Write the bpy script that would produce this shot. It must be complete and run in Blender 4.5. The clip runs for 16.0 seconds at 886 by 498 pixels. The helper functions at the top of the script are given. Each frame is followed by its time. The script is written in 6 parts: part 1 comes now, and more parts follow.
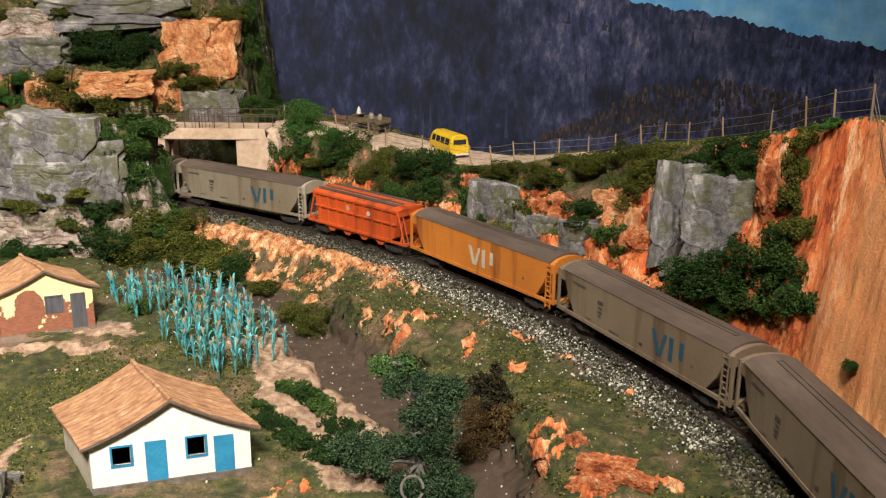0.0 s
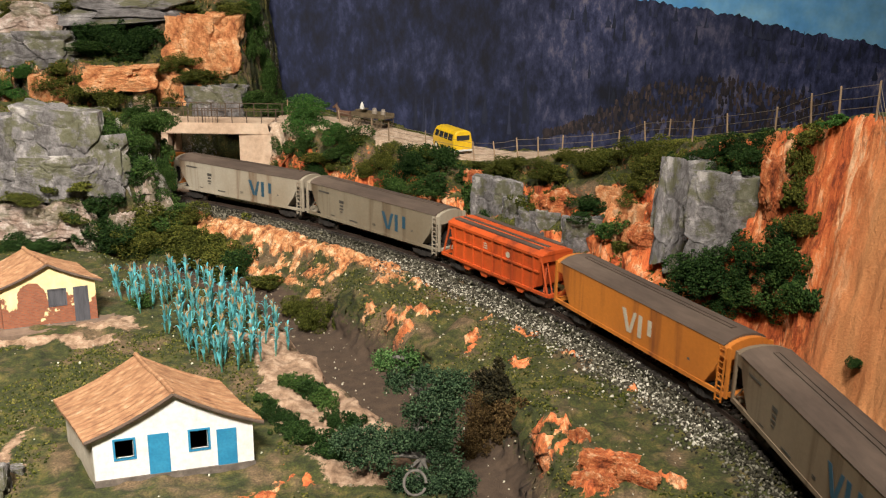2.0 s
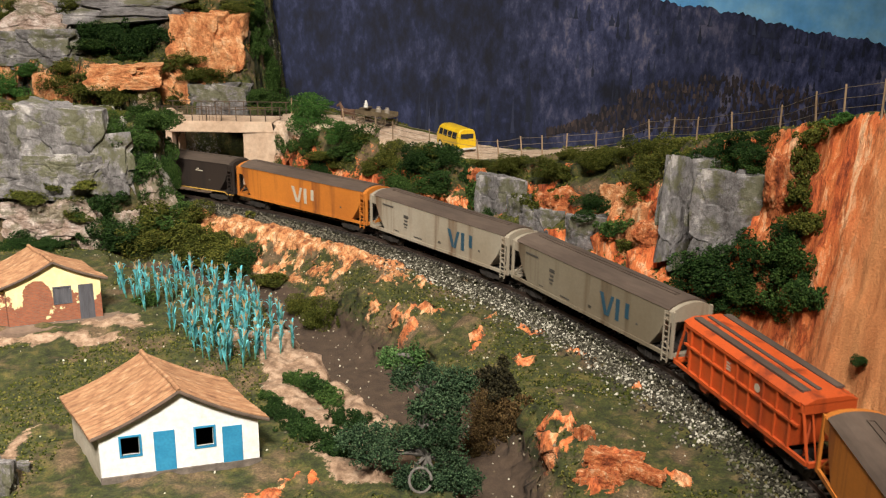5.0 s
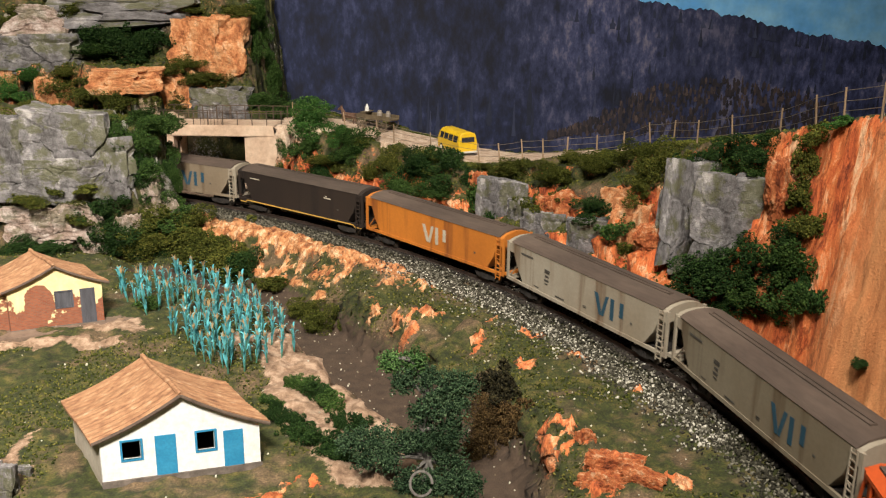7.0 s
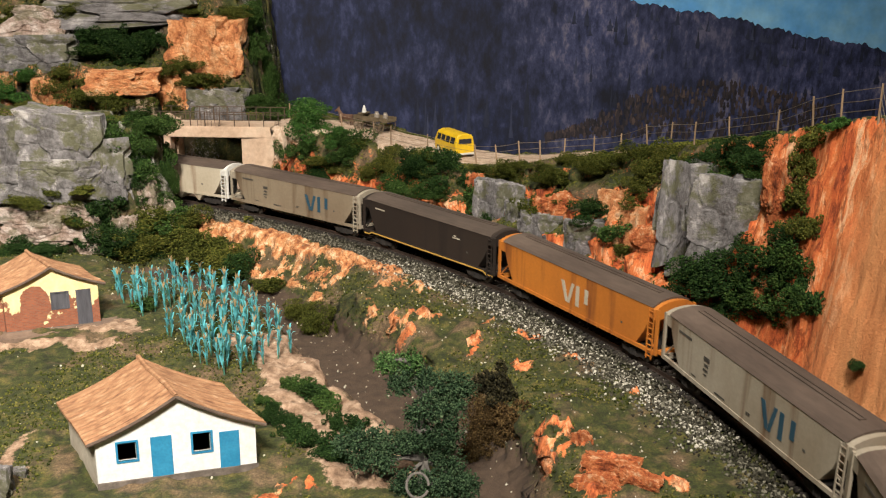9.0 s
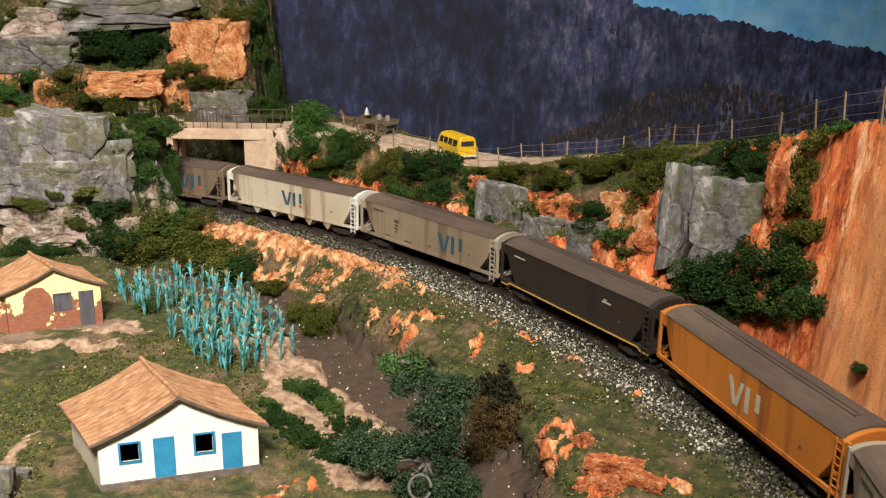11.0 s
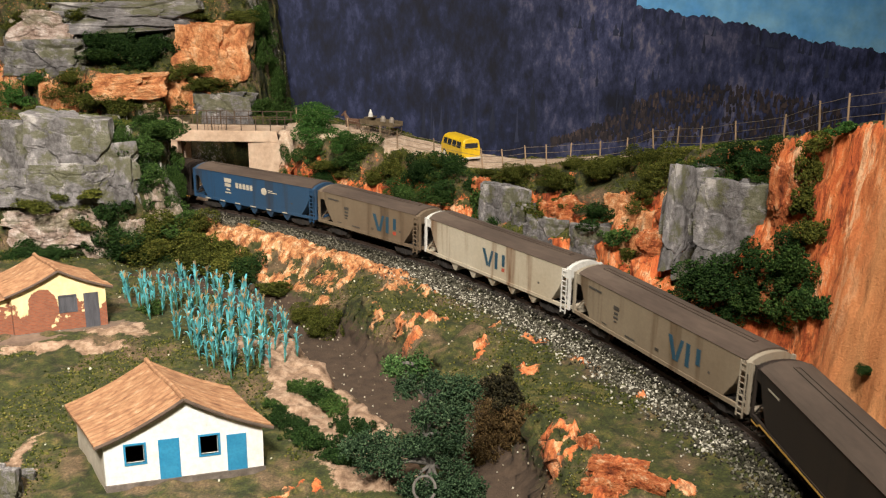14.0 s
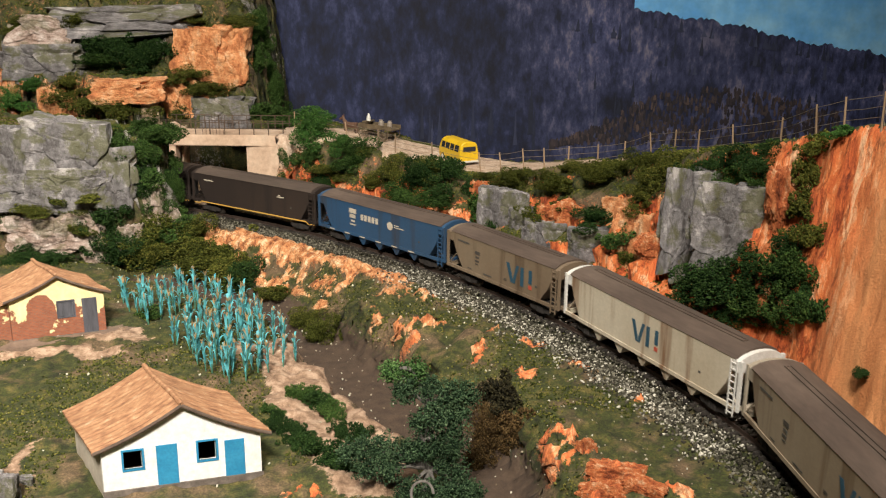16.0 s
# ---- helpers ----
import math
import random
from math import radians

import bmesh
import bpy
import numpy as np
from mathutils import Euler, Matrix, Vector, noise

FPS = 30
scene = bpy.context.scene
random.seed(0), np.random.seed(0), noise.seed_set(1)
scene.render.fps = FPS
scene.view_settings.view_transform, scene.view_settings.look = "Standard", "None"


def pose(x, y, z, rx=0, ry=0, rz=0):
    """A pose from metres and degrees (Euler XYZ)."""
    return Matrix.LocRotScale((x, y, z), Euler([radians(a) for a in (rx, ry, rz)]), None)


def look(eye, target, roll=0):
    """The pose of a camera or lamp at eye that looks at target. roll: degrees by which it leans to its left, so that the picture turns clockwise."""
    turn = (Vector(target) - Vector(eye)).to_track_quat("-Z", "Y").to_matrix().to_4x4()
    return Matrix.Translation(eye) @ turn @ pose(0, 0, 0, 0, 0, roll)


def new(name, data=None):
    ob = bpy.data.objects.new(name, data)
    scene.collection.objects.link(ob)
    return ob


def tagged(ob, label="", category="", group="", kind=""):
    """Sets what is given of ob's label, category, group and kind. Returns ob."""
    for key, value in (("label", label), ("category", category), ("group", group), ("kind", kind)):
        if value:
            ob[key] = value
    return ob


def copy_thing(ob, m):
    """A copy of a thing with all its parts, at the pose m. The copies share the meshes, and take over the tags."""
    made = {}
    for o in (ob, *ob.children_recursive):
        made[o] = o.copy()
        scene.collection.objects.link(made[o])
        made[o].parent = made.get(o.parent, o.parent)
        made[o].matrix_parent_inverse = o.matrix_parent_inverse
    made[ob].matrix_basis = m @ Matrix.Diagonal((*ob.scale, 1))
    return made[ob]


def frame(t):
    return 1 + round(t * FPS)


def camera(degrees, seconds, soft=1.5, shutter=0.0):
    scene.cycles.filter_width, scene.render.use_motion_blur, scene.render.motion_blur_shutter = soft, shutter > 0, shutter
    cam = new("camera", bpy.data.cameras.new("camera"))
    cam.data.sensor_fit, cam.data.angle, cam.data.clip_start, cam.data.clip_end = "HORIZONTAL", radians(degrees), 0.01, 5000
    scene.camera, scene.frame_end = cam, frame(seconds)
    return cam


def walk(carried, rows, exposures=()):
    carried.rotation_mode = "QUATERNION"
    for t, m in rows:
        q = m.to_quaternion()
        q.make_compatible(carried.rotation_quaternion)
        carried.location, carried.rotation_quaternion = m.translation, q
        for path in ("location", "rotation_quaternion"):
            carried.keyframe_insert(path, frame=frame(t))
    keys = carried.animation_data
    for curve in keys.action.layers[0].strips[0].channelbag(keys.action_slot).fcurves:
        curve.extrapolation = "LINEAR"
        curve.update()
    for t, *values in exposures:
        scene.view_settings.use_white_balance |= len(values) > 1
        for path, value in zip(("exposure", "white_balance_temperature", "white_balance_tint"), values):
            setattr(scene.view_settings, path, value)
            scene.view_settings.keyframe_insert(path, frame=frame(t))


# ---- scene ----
# camera: held by hand in front of the layout, nearly still
cam = camera(49.83, 16.0, soft=1.2, shutter=0.4)
VIEW = [
    (0, 0.0033, -0.0002, 0.2741, -0.047, 16.659, 0.560),
    (0.5, 0.0029, -0.0004, 0.2739, 0.022, 16.681, 0.491),
    (1, 0.0020, -0.0009, 0.2734, 0.122, 16.735, 0.562),
    (1.5, 0.0014, -0.0004, 0.2728, 0.074, 16.784, 0.732),
    (2, 0.0016, 0.0001, 0.2725, 0.020, 16.836, 0.869),
    (2.5, 0.0007, 0.0002, 0.2712, 0.017, 16.864, 1.002),
    (3, 0.0001, 0.0004, 0.2707, 0.023, 16.905, 0.980),
    (3.5, 0.0000, 0.0000, 0.2714, 0.000, 16.893, 0.890),
    (4, -0.0005, -0.0010, 0.2716, 0.152, 16.911, 0.914),
    (6.5, 0.0008, -0.0007, 0.2728, 0.173, 16.810, 0.791),
    (7, 0.0008, -0.0014, 0.2727, 0.294, 16.727, 0.721),
    (7.5, -0.0003, -0.0010, 0.2717, 0.279, 16.771, 0.890),
    (8, 0.0002, -0.0005, 0.2715, 0.211, 16.774, 0.950),
    (8.5, 0.0007, -0.0007, 0.2715, 0.150, 16.682, 0.903),
    (9, 0.0012, -0.0008, 0.2720, 0.131, 16.602, 0.830),
    (11.5, 0.0003, -0.0015, 0.2715, 0.240, 16.413, 0.929),
    (12, 0.0005, -0.0016, 0.2722, 0.272, 16.401, 0.875),
    (12.5, 0.0016, -0.0015, 0.2729, 0.331, 16.377, 0.716),
    (13, 0.0013, -0.0015, 0.2728, 0.382, 16.354, 0.624),
    (13.5, 0.0009, -0.0024, 0.2731, 0.411, 16.336, 0.670),
    (14, 0.0001, -0.0024, 0.2719, 0.455, 16.335, 0.809),
    (14.5, 0.0007, -0.0020, 0.2723, 0.439, 16.329, 0.828),
    (15, 0.0010, -0.0022, 0.2722, 0.396, 16.257, 0.799),
    (15.5, 0.0012, -0.0025, 0.2727, 0.409, 16.220, 0.748),
    (16, 0.0015, -0.0024, 0.2736, 0.432, 16.204, 0.636),
]


def aim(x, y, z, yaw, pitch, roll):
    a, b = radians(yaw), radians(pitch)
    way = Vector((-math.sin(a) * math.cos(b), math.cos(a) * math.cos(b), -math.sin(b)))
    return look((x, y, z), Vector((x, y, z)) + way, roll)


walk(cam, [(r[0], aim(*r[1:])) for r in VIEW], exposures=[(0, 0.0), (16, 0.0)])

# light: two unseen area lamps added in place of the room's lighting, and its walls
world = bpy.data.worlds.new("room_air")
world.use_nodes = True
world.node_tree.nodes["Background"].inputs[0].default_value = (0.75, 0.82, 1.0, 1)
world.node_tree.nodes["Background"].inputs[1].default_value = 0.25
scene.world = world


def area_lamp(name, eye, target, size, power, colour, spread=180):
    data = bpy.data.lights.new(name, "AREA")
    data.shape, data.size, data.energy, data.color = "DISK", size, power, colour
    data.spread = radians(spread)
    ob = new(name, data)
    ob.matrix_world = look(eye, target)
    return tagged(ob, kind="structure")


area_lamp("key_light", (-0.10, -0.45, 1.12), (-0.46, 0.80, 0), 0.26, 12.6, (1.0, 0.925, 0.81), 76)
area_lamp("far_fill_light", (0.02, 0.40, 1.62), (-0.06, 0.9, 0), 0.35, 14.4, (1.0, 0.925, 0.81))


# ---- materials ----
def nodes_of(name, rough=0.8, metal=0.0):
    m = bpy.data.materials.new(name)
    m.use_nodes = True
    nt = m.node_tree
    b = nt.nodes["Principled BSDF"]
    b.inputs["Roughness"].default_value, b.inputs["Metallic"].default_value = rough, metal
    return m, nt, b


def tex(nt, scale, detail=6, rough=0.6, stretch=(1, 1, 1), kind="ShaderNodeTexNoise", space="Object"):
    co = nt.nodes.new("ShaderNodeTexCoord")
    mp = nt.nodes.new("ShaderNodeMapping")
    mp.inputs["Scale"].default_value = stretch
    n = nt.nodes.new(kind)
    n.inputs["Scale"].default_value = scale
    if kind == "ShaderNodeTexNoise":
        n.inputs["Detail"].default_value, n.inputs["Roughness"].default_value = detail, rough
    nt.links.new(co.outputs[space], mp.inputs[0])
    nt.links.new(mp.outputs[0], n.inputs["Vector"])
    return n.outputs["Fac"] if kind == "ShaderNodeTexNoise" else n.outputs[0]


def ramp(nt, fac, stops):
    r = nt.nodes.new("ShaderNodeValToRGB")
    e = r.color_ramp.elements
    while len(e) < len(stops):
        e.new(0.5)
    for k, (p, c) in zip(e, stops):
        k.position, k.color = p, (*c, 1)
    nt.links.new(fac, r.inputs[0])
    return r.outputs[0]


def blend(nt, fac, a, b, how="MIX"):
    n = nt.nodes.new("ShaderNodeMix")
    n.data_type, n.blend_type = "RGBA", how
    for sock, v in ((n.inputs[0], fac), (n.inputs[6], a), (n.inputs[7], b)):
        if isinstance(v, (int, float)):
            sock.default_value = v
        elif isinstance(v, tuple):
            sock.default_value = (*v, 1)
        else:
            nt.links.new(v, sock)
    return n.outputs[2]


def step(nt, v, lo, hi):
    n = nt.nodes.new("ShaderNodeMapRange")
    n.inputs[1].default_value, n.inputs[2].default_value = lo, hi
    nt.links.new(v, n.inputs[0])
    return n.outputs[0]


def bump(nt, b, h, dist, strength=0.6):
    n = nt.nodes.new("ShaderNodeBump")
    n.inputs["Strength"].default_value, n.inputs["Distance"].default_value = strength, dist
    nt.links.new(h, n.inputs["Height"])
    nt.links.new(n.outputs[0], b.inputs["Normal"])


def mat(name, colours, scale=60, rough=0.8, relief=0.0006, metal=0.0, stretch=(1, 1, 1), lo=0.3, hi=0.7, fine=6, island=0.0, per_object=0.0):
    """A surface whose colour wanders over the given ones, with fine grain on it."""
    m, nt, b = nodes_of(name, rough, metal)
    n1 = tex(nt, scale, 5, 0.65, stretch)
    n2 = tex(nt, scale * fine, 3, 0.7, stretch)
    k = len(colours)
    c = ramp(nt, n1, [(lo + (hi - lo) * i / max(1, k - 1), q) for i, q in enumerate(colours)])
    c = blend(nt, step(nt, n2, 0.25, 0.75), blend(nt, 1.0, c, (0.72, 0.72, 0.72), "MULTIPLY"), c)
    if island:
        g = nt.nodes.new("ShaderNodeNewGeometry")
        r = ramp(nt, g.outputs["Random Per Island"], [(0, (1 - island,) * 3), (1, (1 + island,) * 3)])
        c = blend(nt, 1.0, c, r, "MULTIPLY")
    if per_object:
        g = nt.nodes.new("ShaderNodeObjectInfo")
        r = ramp(nt, g.outputs["Random"], [(0, (1 - per_object,) * 3), (1, (1 + per_object,) * 3)])
        c = blend(nt, 1.0, c, r, "MULTIPLY")
    nt.links.new(c, b.inputs["Base Color"])
    if relief:
        bump(nt, b, blend(nt, 0.5, n1, n2), relief)
    return m


# ---- planting and rocks: x, y, z, half width, half height, kind ----
SCRUB_CUT = [(-0.165, 1.143, 0.081, 0.031, 0.019, 2), (-0.124, 1.110, 0.075, 0.020, 0.012, 2), (-0.174, 1.131, 0.057, 0.019, 0.015, 1), (-0.113, 1.097, 0.061, 0.026, 0.016, 1), (-0.137, 1.103, 0.046, 0.027, 0.012, 3), (-0.061, 1.047, 0.055, 0.020, 0.019, 3), (-0.032, 1.021, 0.058, 0.023, 0.020, 0), (0.002, 1.000, 0.063, 0.027, 0.019, 0), (-0.009, 0.986, 0.042, 0.024, 0.011, 1), (0.026, 0.973, 0.056, 0.013, 0.013, 0), (0.071, 0.953, 0.072, 0.020, 0.013, 3), (0.102, 0.922, 0.078, 0.022, 0.011, 3), (0.135, 0.882, 0.093, 0.021, 0.012, 3), (0.171, 0.856, 0.108, 0.021, 0.014, 3), (0.185, 0.820, 0.104, 0.020, 0.020, 3), (0.171, 0.817, 0.083, 0.017, 0.015, 3)]
SCRUB_CUT_MORE = [(0.203, 0.787, 0.118, 0.010, 0.009, 3), (0.044, 0.986, 0.066, 0.018, 0.008, 3), (0.124, 0.927, 0.091, 0.017, 0.007, 3), (0.155, 0.879, 0.101, 0.016, 0.008, 3), (0.197, 0.814, 0.117, 0.010, 0.007, 3), (-0.097, 1.103, 0.072, 0.015, 0.007, 3), (-0.150, 1.100, 0.036, 0.017, 0.009, 0), (-0.197, 1.143, 0.043, 0.015, 0.021, 1), (0.117, 0.904, 0.076, 0.014, 0.009, 3)]
SCRUB_CLIFF = [(0.215, 0.765, 0.126, 0.018, 0.011, 0), (0.221, 0.718, 0.138, 0.019, 0.011, 0), (0.228, 0.682, 0.143, 0.017, 0.011, 0), (0.219, 0.720, 0.123, 0.017, 0.008, 1), (0.227, 0.679, 0.129, 0.012, 0.006, 1), (0.202, 0.748, 0.043, 0.025, 0.015, 0), (0.207, 0.670, 0.060, 0.034, 0.018, 0), (0.223, 0.642, 0.063, 0.024, 0.019, 0), (0.220, 0.652, 0.077, 0.022, 0.012, 0), (0.234, 0.626, 0.091, 0.017, 0.017, 0), (0.235, 0.611, 0.076, 0.021, 0.021, 1), (0.198, 0.676, 0.043, 0.029, 0.013, 0), (0.224, 0.638, 0.048, 0.024, 0.014, 1), (0.238, 0.595, 0.064, 0.011, 0.015, 0), (0.248, 0.637, 0.165, 0.011, 0.011, 3), (0.245, 0.633, 0.147, 0.009, 0.013, 3)]
SCRUB_CLIFF_MORE = [(0.240, 0.628, 0.127, 0.011, 0.014, 3), (0.240, 0.615, 0.108, 0.011, 0.011, 3), (0.254, 0.617, 0.177, 0.008, 0.004, 2)]
SCRUB_LEDGES = [(0.255, 0.541, 0.040, 0.006, 0.003, 0), (0.137, 0.844, 0.058, 0.025, 0.011, 0), (0.150, 0.812, 0.052, 0.014, 0.012, 1), (0.163, 0.807, 0.032, 0.013, 0.010, 3), (0.043, 0.934, 0.029, 0.011, 0.013, 0), (0.029, 0.954, 0.042, 0.014, 0.015, 1), (0.108, 0.888, 0.060, 0.014, 0.008, 3), (0.087, 0.894, 0.049, 0.014, 0.014, 3), (0.190, 0.762, 0.067, 0.009, 0.014, 3), (-0.082, 1.070, 0.044, 0.017, 0.013, 3), (0.229, 0.629, 0.076, 0.016, 0.012, 0), (0.213, 0.656, 0.040, 0.021, 0.011, 0), (-0.053, 1.018, 0.037, 0.022, 0.012, 1), (-0.016, 1.023, 0.067, 0.022, 0.009, 3)]
SCRUB_CRAG = [(-0.357, 1.016, 0.090, 0.026, 0.017, 1), (-0.336, 1.014, 0.074, 0.029, 0.022, 1), (-0.327, 1.029, 0.097, 0.025, 0.015, 1), (-0.341, 1.003, 0.051, 0.024, 0.021, 0), (-0.352, 0.995, 0.028, 0.017, 0.013, 0), (-0.369, 0.994, 0.003, 0.033, 0.022, 0), (-0.364, 0.989, -0.023, 0.036, 0.018, 0), (-0.385, 0.983, -0.014, 0.016, 0.011, 0), (-0.314, 1.011, -0.002, 0.032, 0.018, 1), (-0.287, 1.027, -0.011, 0.034, 0.025, 3), (-0.313, 1.003, -0.022, 0.036, 0.021, 3), (-0.269, 1.002, -0.022, 0.036, 0.026, 3), (-0.238, 0.971, -0.029, 0.031, 0.025, 3), (-0.276, 0.978, -0.034, 0.036, 0.017, 3), (-0.217, 0.931, -0.035, 0.026, 0.021, 0), (-0.442, 0.944, -0.019, 0.025, 0.011, 0)]
SCRUB_CRAG_MORE = [(-0.404, 0.940, -0.017, 0.019, 0.008, 0), (-0.319, 1.014, 0.025, 0.017, 0.015, 1), (-0.307, 1.032, 0.038, 0.010, 0.019, 1), (-0.329, 0.999, -0.004, 0.032, 0.024, 3), (-0.244, 0.948, -0.031, 0.034, 0.023, 3), (-0.302, 1.008, -0.032, 0.041, 0.024, 3), (-0.332, 0.993, -0.029, 0.027, 0.019, 0)]
SCRUB_MOUNTAIN = [(-0.472, 1.270, 0.167, 0.031, 0.022, 0), (-0.428, 1.271, 0.172, 0.035, 0.025, 0), (-0.385, 1.263, 0.170, 0.031, 0.025, 0), (-0.441, 1.260, 0.148, 0.044, 0.012, 1), (-0.496, 1.222, 0.116, 0.030, 0.017, 3), (-0.456, 1.210, 0.108, 0.034, 0.019, 3), (-0.411, 1.194, 0.111, 0.034, 0.018, 3), (-0.386, 1.194, 0.124, 0.018, 0.014, 3), (-0.562, 1.239, 0.102, 0.026, 0.015, 2), (-0.363, 1.231, 0.094, 0.020, 0.012, 3), (-0.473, 1.095, 0.107, 0.019, 0.008, 3), (-0.253, 1.347, 0.107, 0.017, 0.027, 1), (-0.231, 1.246, 0.087, 0.027, 0.013, 1), (-0.257, 1.248, 0.094, 0.022, 0.013, 1), (-0.270, 1.299, 0.199, 0.018, 0.015, 1), (-0.289, 1.284, 0.209, 0.030, 0.010, 3)]
SCRUB_MOUNTAIN_MORE = [(-0.328, 1.277, 0.208, 0.026, 0.009, 3), (-0.264, 1.312, 0.156, 0.014, 0.023, 1), (-0.300, 1.248, 0.122, 0.032, 0.012, 3), (-0.488, 1.226, 0.135, 0.019, 0.009, 3), (-0.335, 1.248, 0.143, 0.022, 0.010, 3)]
SCRUB_TERRACES = [(-0.343, 1.240, 0.104, 0.019, 0.010, 1), (-0.180, 1.254, 0.086, 0.025, 0.010, 2), (-0.543, 1.235, 0.126, 0.022, 0.010, 2), (-0.335, 1.245, 0.128, 0.022, 0.009, 3), (-0.371, 1.245, 0.138, 0.029, 0.006, 3), (-0.490, 1.267, 0.204, 0.022, 0.015, 3), (-0.565, 1.270, 0.196, 0.022, 0.013, 3), (-0.566, 1.259, 0.148, 0.022, 0.007, 3), (-0.332, 1.039, 0.108, 0.020, 0.007, 1), (-0.441, 1.019, 0.106, 0.024, 0.006, 3), (-0.386, 1.015, 0.102, 0.024, 0.006, 3), (-0.395, 0.984, 0.010, 0.024, 0.007, 3), (-0.433, 0.979, 0.029, 0.030, 0.006, 3), (-0.349, 1.169, 0.068, 0.013, 0.017, 1), (-0.315, 1.056, 0.065, 0.010, 0.015, 1), (-0.310, 1.039, 0.048, 0.009, 0.015, 0)]
SCRUB_TERRACES_MORE = [(-0.381, 0.972, 0.041, 0.014, 0.004, 3), (-0.408, 0.972, 0.037, 0.012, 0.004, 3), (-0.439, 0.970, 0.029, 0.016, 0.005, 3), (-0.316, 1.034, 0.100, 0.014, 0.009, 1), (-0.264, 1.345, 0.205, 0.014, 0.019, 1), (-0.262, 1.361, 0.174, 0.013, 0.021, 1), (-0.256, 1.365, 0.136, 0.013, 0.022, 1), (-0.267, 1.470, 0.081, 0.017, 0.019, 1), (-0.212, 1.219, 0.083, 0.019, 0.010, 1)]
SCRUB_VALLEY = [(-0.123, 0.597, -0.017, 0.005, 0.004, 1), (-0.116, 0.585, -0.017, 0.006, 0.005, 0), (-0.107, 0.571, -0.016, 0.008, 0.006, 0), (-0.099, 0.561, -0.016, 0.008, 0.006, 0), (-0.091, 0.550, -0.016, 0.009, 0.006, 0), (-0.081, 0.540, -0.016, 0.009, 0.007, 0), (-0.071, 0.527, -0.016, 0.010, 0.007, 0), (-0.061, 0.516, -0.016, 0.009, 0.006, 0), (-0.106, 0.622, -0.016, 0.008, 0.006, 1), (-0.096, 0.617, -0.015, 0.010, 0.007, 1), (-0.086, 0.608, -0.015, 0.009, 0.007, 0), (-0.080, 0.594, -0.016, 0.009, 0.007, 1), (-0.068, 0.566, -0.016, 0.008, 0.006, 0), (-0.058, 0.561, -0.016, 0.009, 0.007, 0), (-0.113, 0.590, -0.018, 0.006, 0.004, 1), (-0.183, 0.715, -0.016, 0.009, 0.005, 1), (-0.265, 0.782, -0.017, 0.011, 0.006, 1), (-0.108, 0.803, -0.036, 0.018, 0.014, 3), (-0.134, 0.843, -0.042, 0.018, 0.010, 3), (-0.172, 0.905, -0.038, 0.014, 0.010, 3), (0.031, 0.587, -0.034, 0.017, 0.015, 4)]
SCRUB_VALLEY_MORE = [(0.046, 0.586, -0.021, 0.014, 0.015, 4), (0.035, 0.610, -0.012, 0.014, 0.016, 5), (0.022, 0.577, -0.044, 0.009, 0.008, 4)]
ROCKS_GREY = [(-0.455, 0.995, 0.075, 0.029, 0.031), (-0.402, 0.991, 0.083, 0.037, 0.030), (-0.373, 0.994, 0.058, 0.030, 0.027), (-0.449, 0.986, 0.043, 0.033, 0.017), (-0.404, 0.987, 0.047, 0.037, 0.020), (0.199, 0.759, 0.076, 0.018, 0.037), (0.214, 0.678, 0.093, 0.026, 0.028), (0.054, 0.934, 0.037, 0.019, 0.024), (0.091, 0.875, 0.030, 0.015, 0.014), (0.131, 0.833, 0.035, 0.017, 0.014), (-0.299, 1.236, 0.091, 0.035, 0.019), (-0.423, 1.287, 0.204, 0.082, 0.016), (-0.533, 1.253, 0.154, 0.044, 0.020), (0.075, 0.910, 0.035, 0.012, 0.013), (-0.256, 0.478, -0.020, 0.011, 0.014), (-0.252, 0.496, -0.022, 0.008, 0.006)]
ROCKS_PALE = [(-0.435, 0.977, -0.000, 0.033, 0.019), (-0.400, 0.981, 0.005, 0.027, 0.018), (-0.385, 0.983, -0.014, 0.018, 0.015), (-0.328, 1.015, 0.023, 0.014, 0.025), (-0.308, 1.018, 0.004, 0.011, 0.016), (-0.345, 0.993, -0.010, 0.013, 0.016), (-0.535, 1.268, 0.192, 0.037, 0.019)]
ROCKS_CLAY = [(0.100, 0.491, -0.005, 0.014, 0.008), (0.091, 0.483, -0.011, 0.012, 0.008), (0.112, 0.480, -0.004, 0.011, 0.006), (0.086, 0.520, -0.001, 0.005, 0.005), (0.069, 0.521, -0.011, 0.015, 0.012), (0.058, 0.543, -0.027, 0.013, 0.011), (0.072, 0.534, 0.002, 0.013, 0.005), (0.136, 0.483, -0.009, 0.013, 0.003), (-0.062, 0.734, -0.030, 0.019, 0.010), (-0.042, 0.716, -0.018, 0.012, 0.018), (-0.028, 0.720, -0.004, 0.010, 0.012), (-0.069, 0.763, -0.016, 0.014, 0.011), (-0.010, 0.729, -0.005, 0.014, 0.007), (0.025, 0.681, -0.007, 0.009, 0.006), (0.040, 0.728, -0.002, 0.011, 0.005), (0.070, 0.696, -0.005, 0.009, 0.004), (-0.185, 0.950, -0.026, 0.020, 0.018), (-0.199, 0.930, -0.032, 0.014, 0.020), (-0.162, 0.917, -0.030, 0.025, 0.015)]
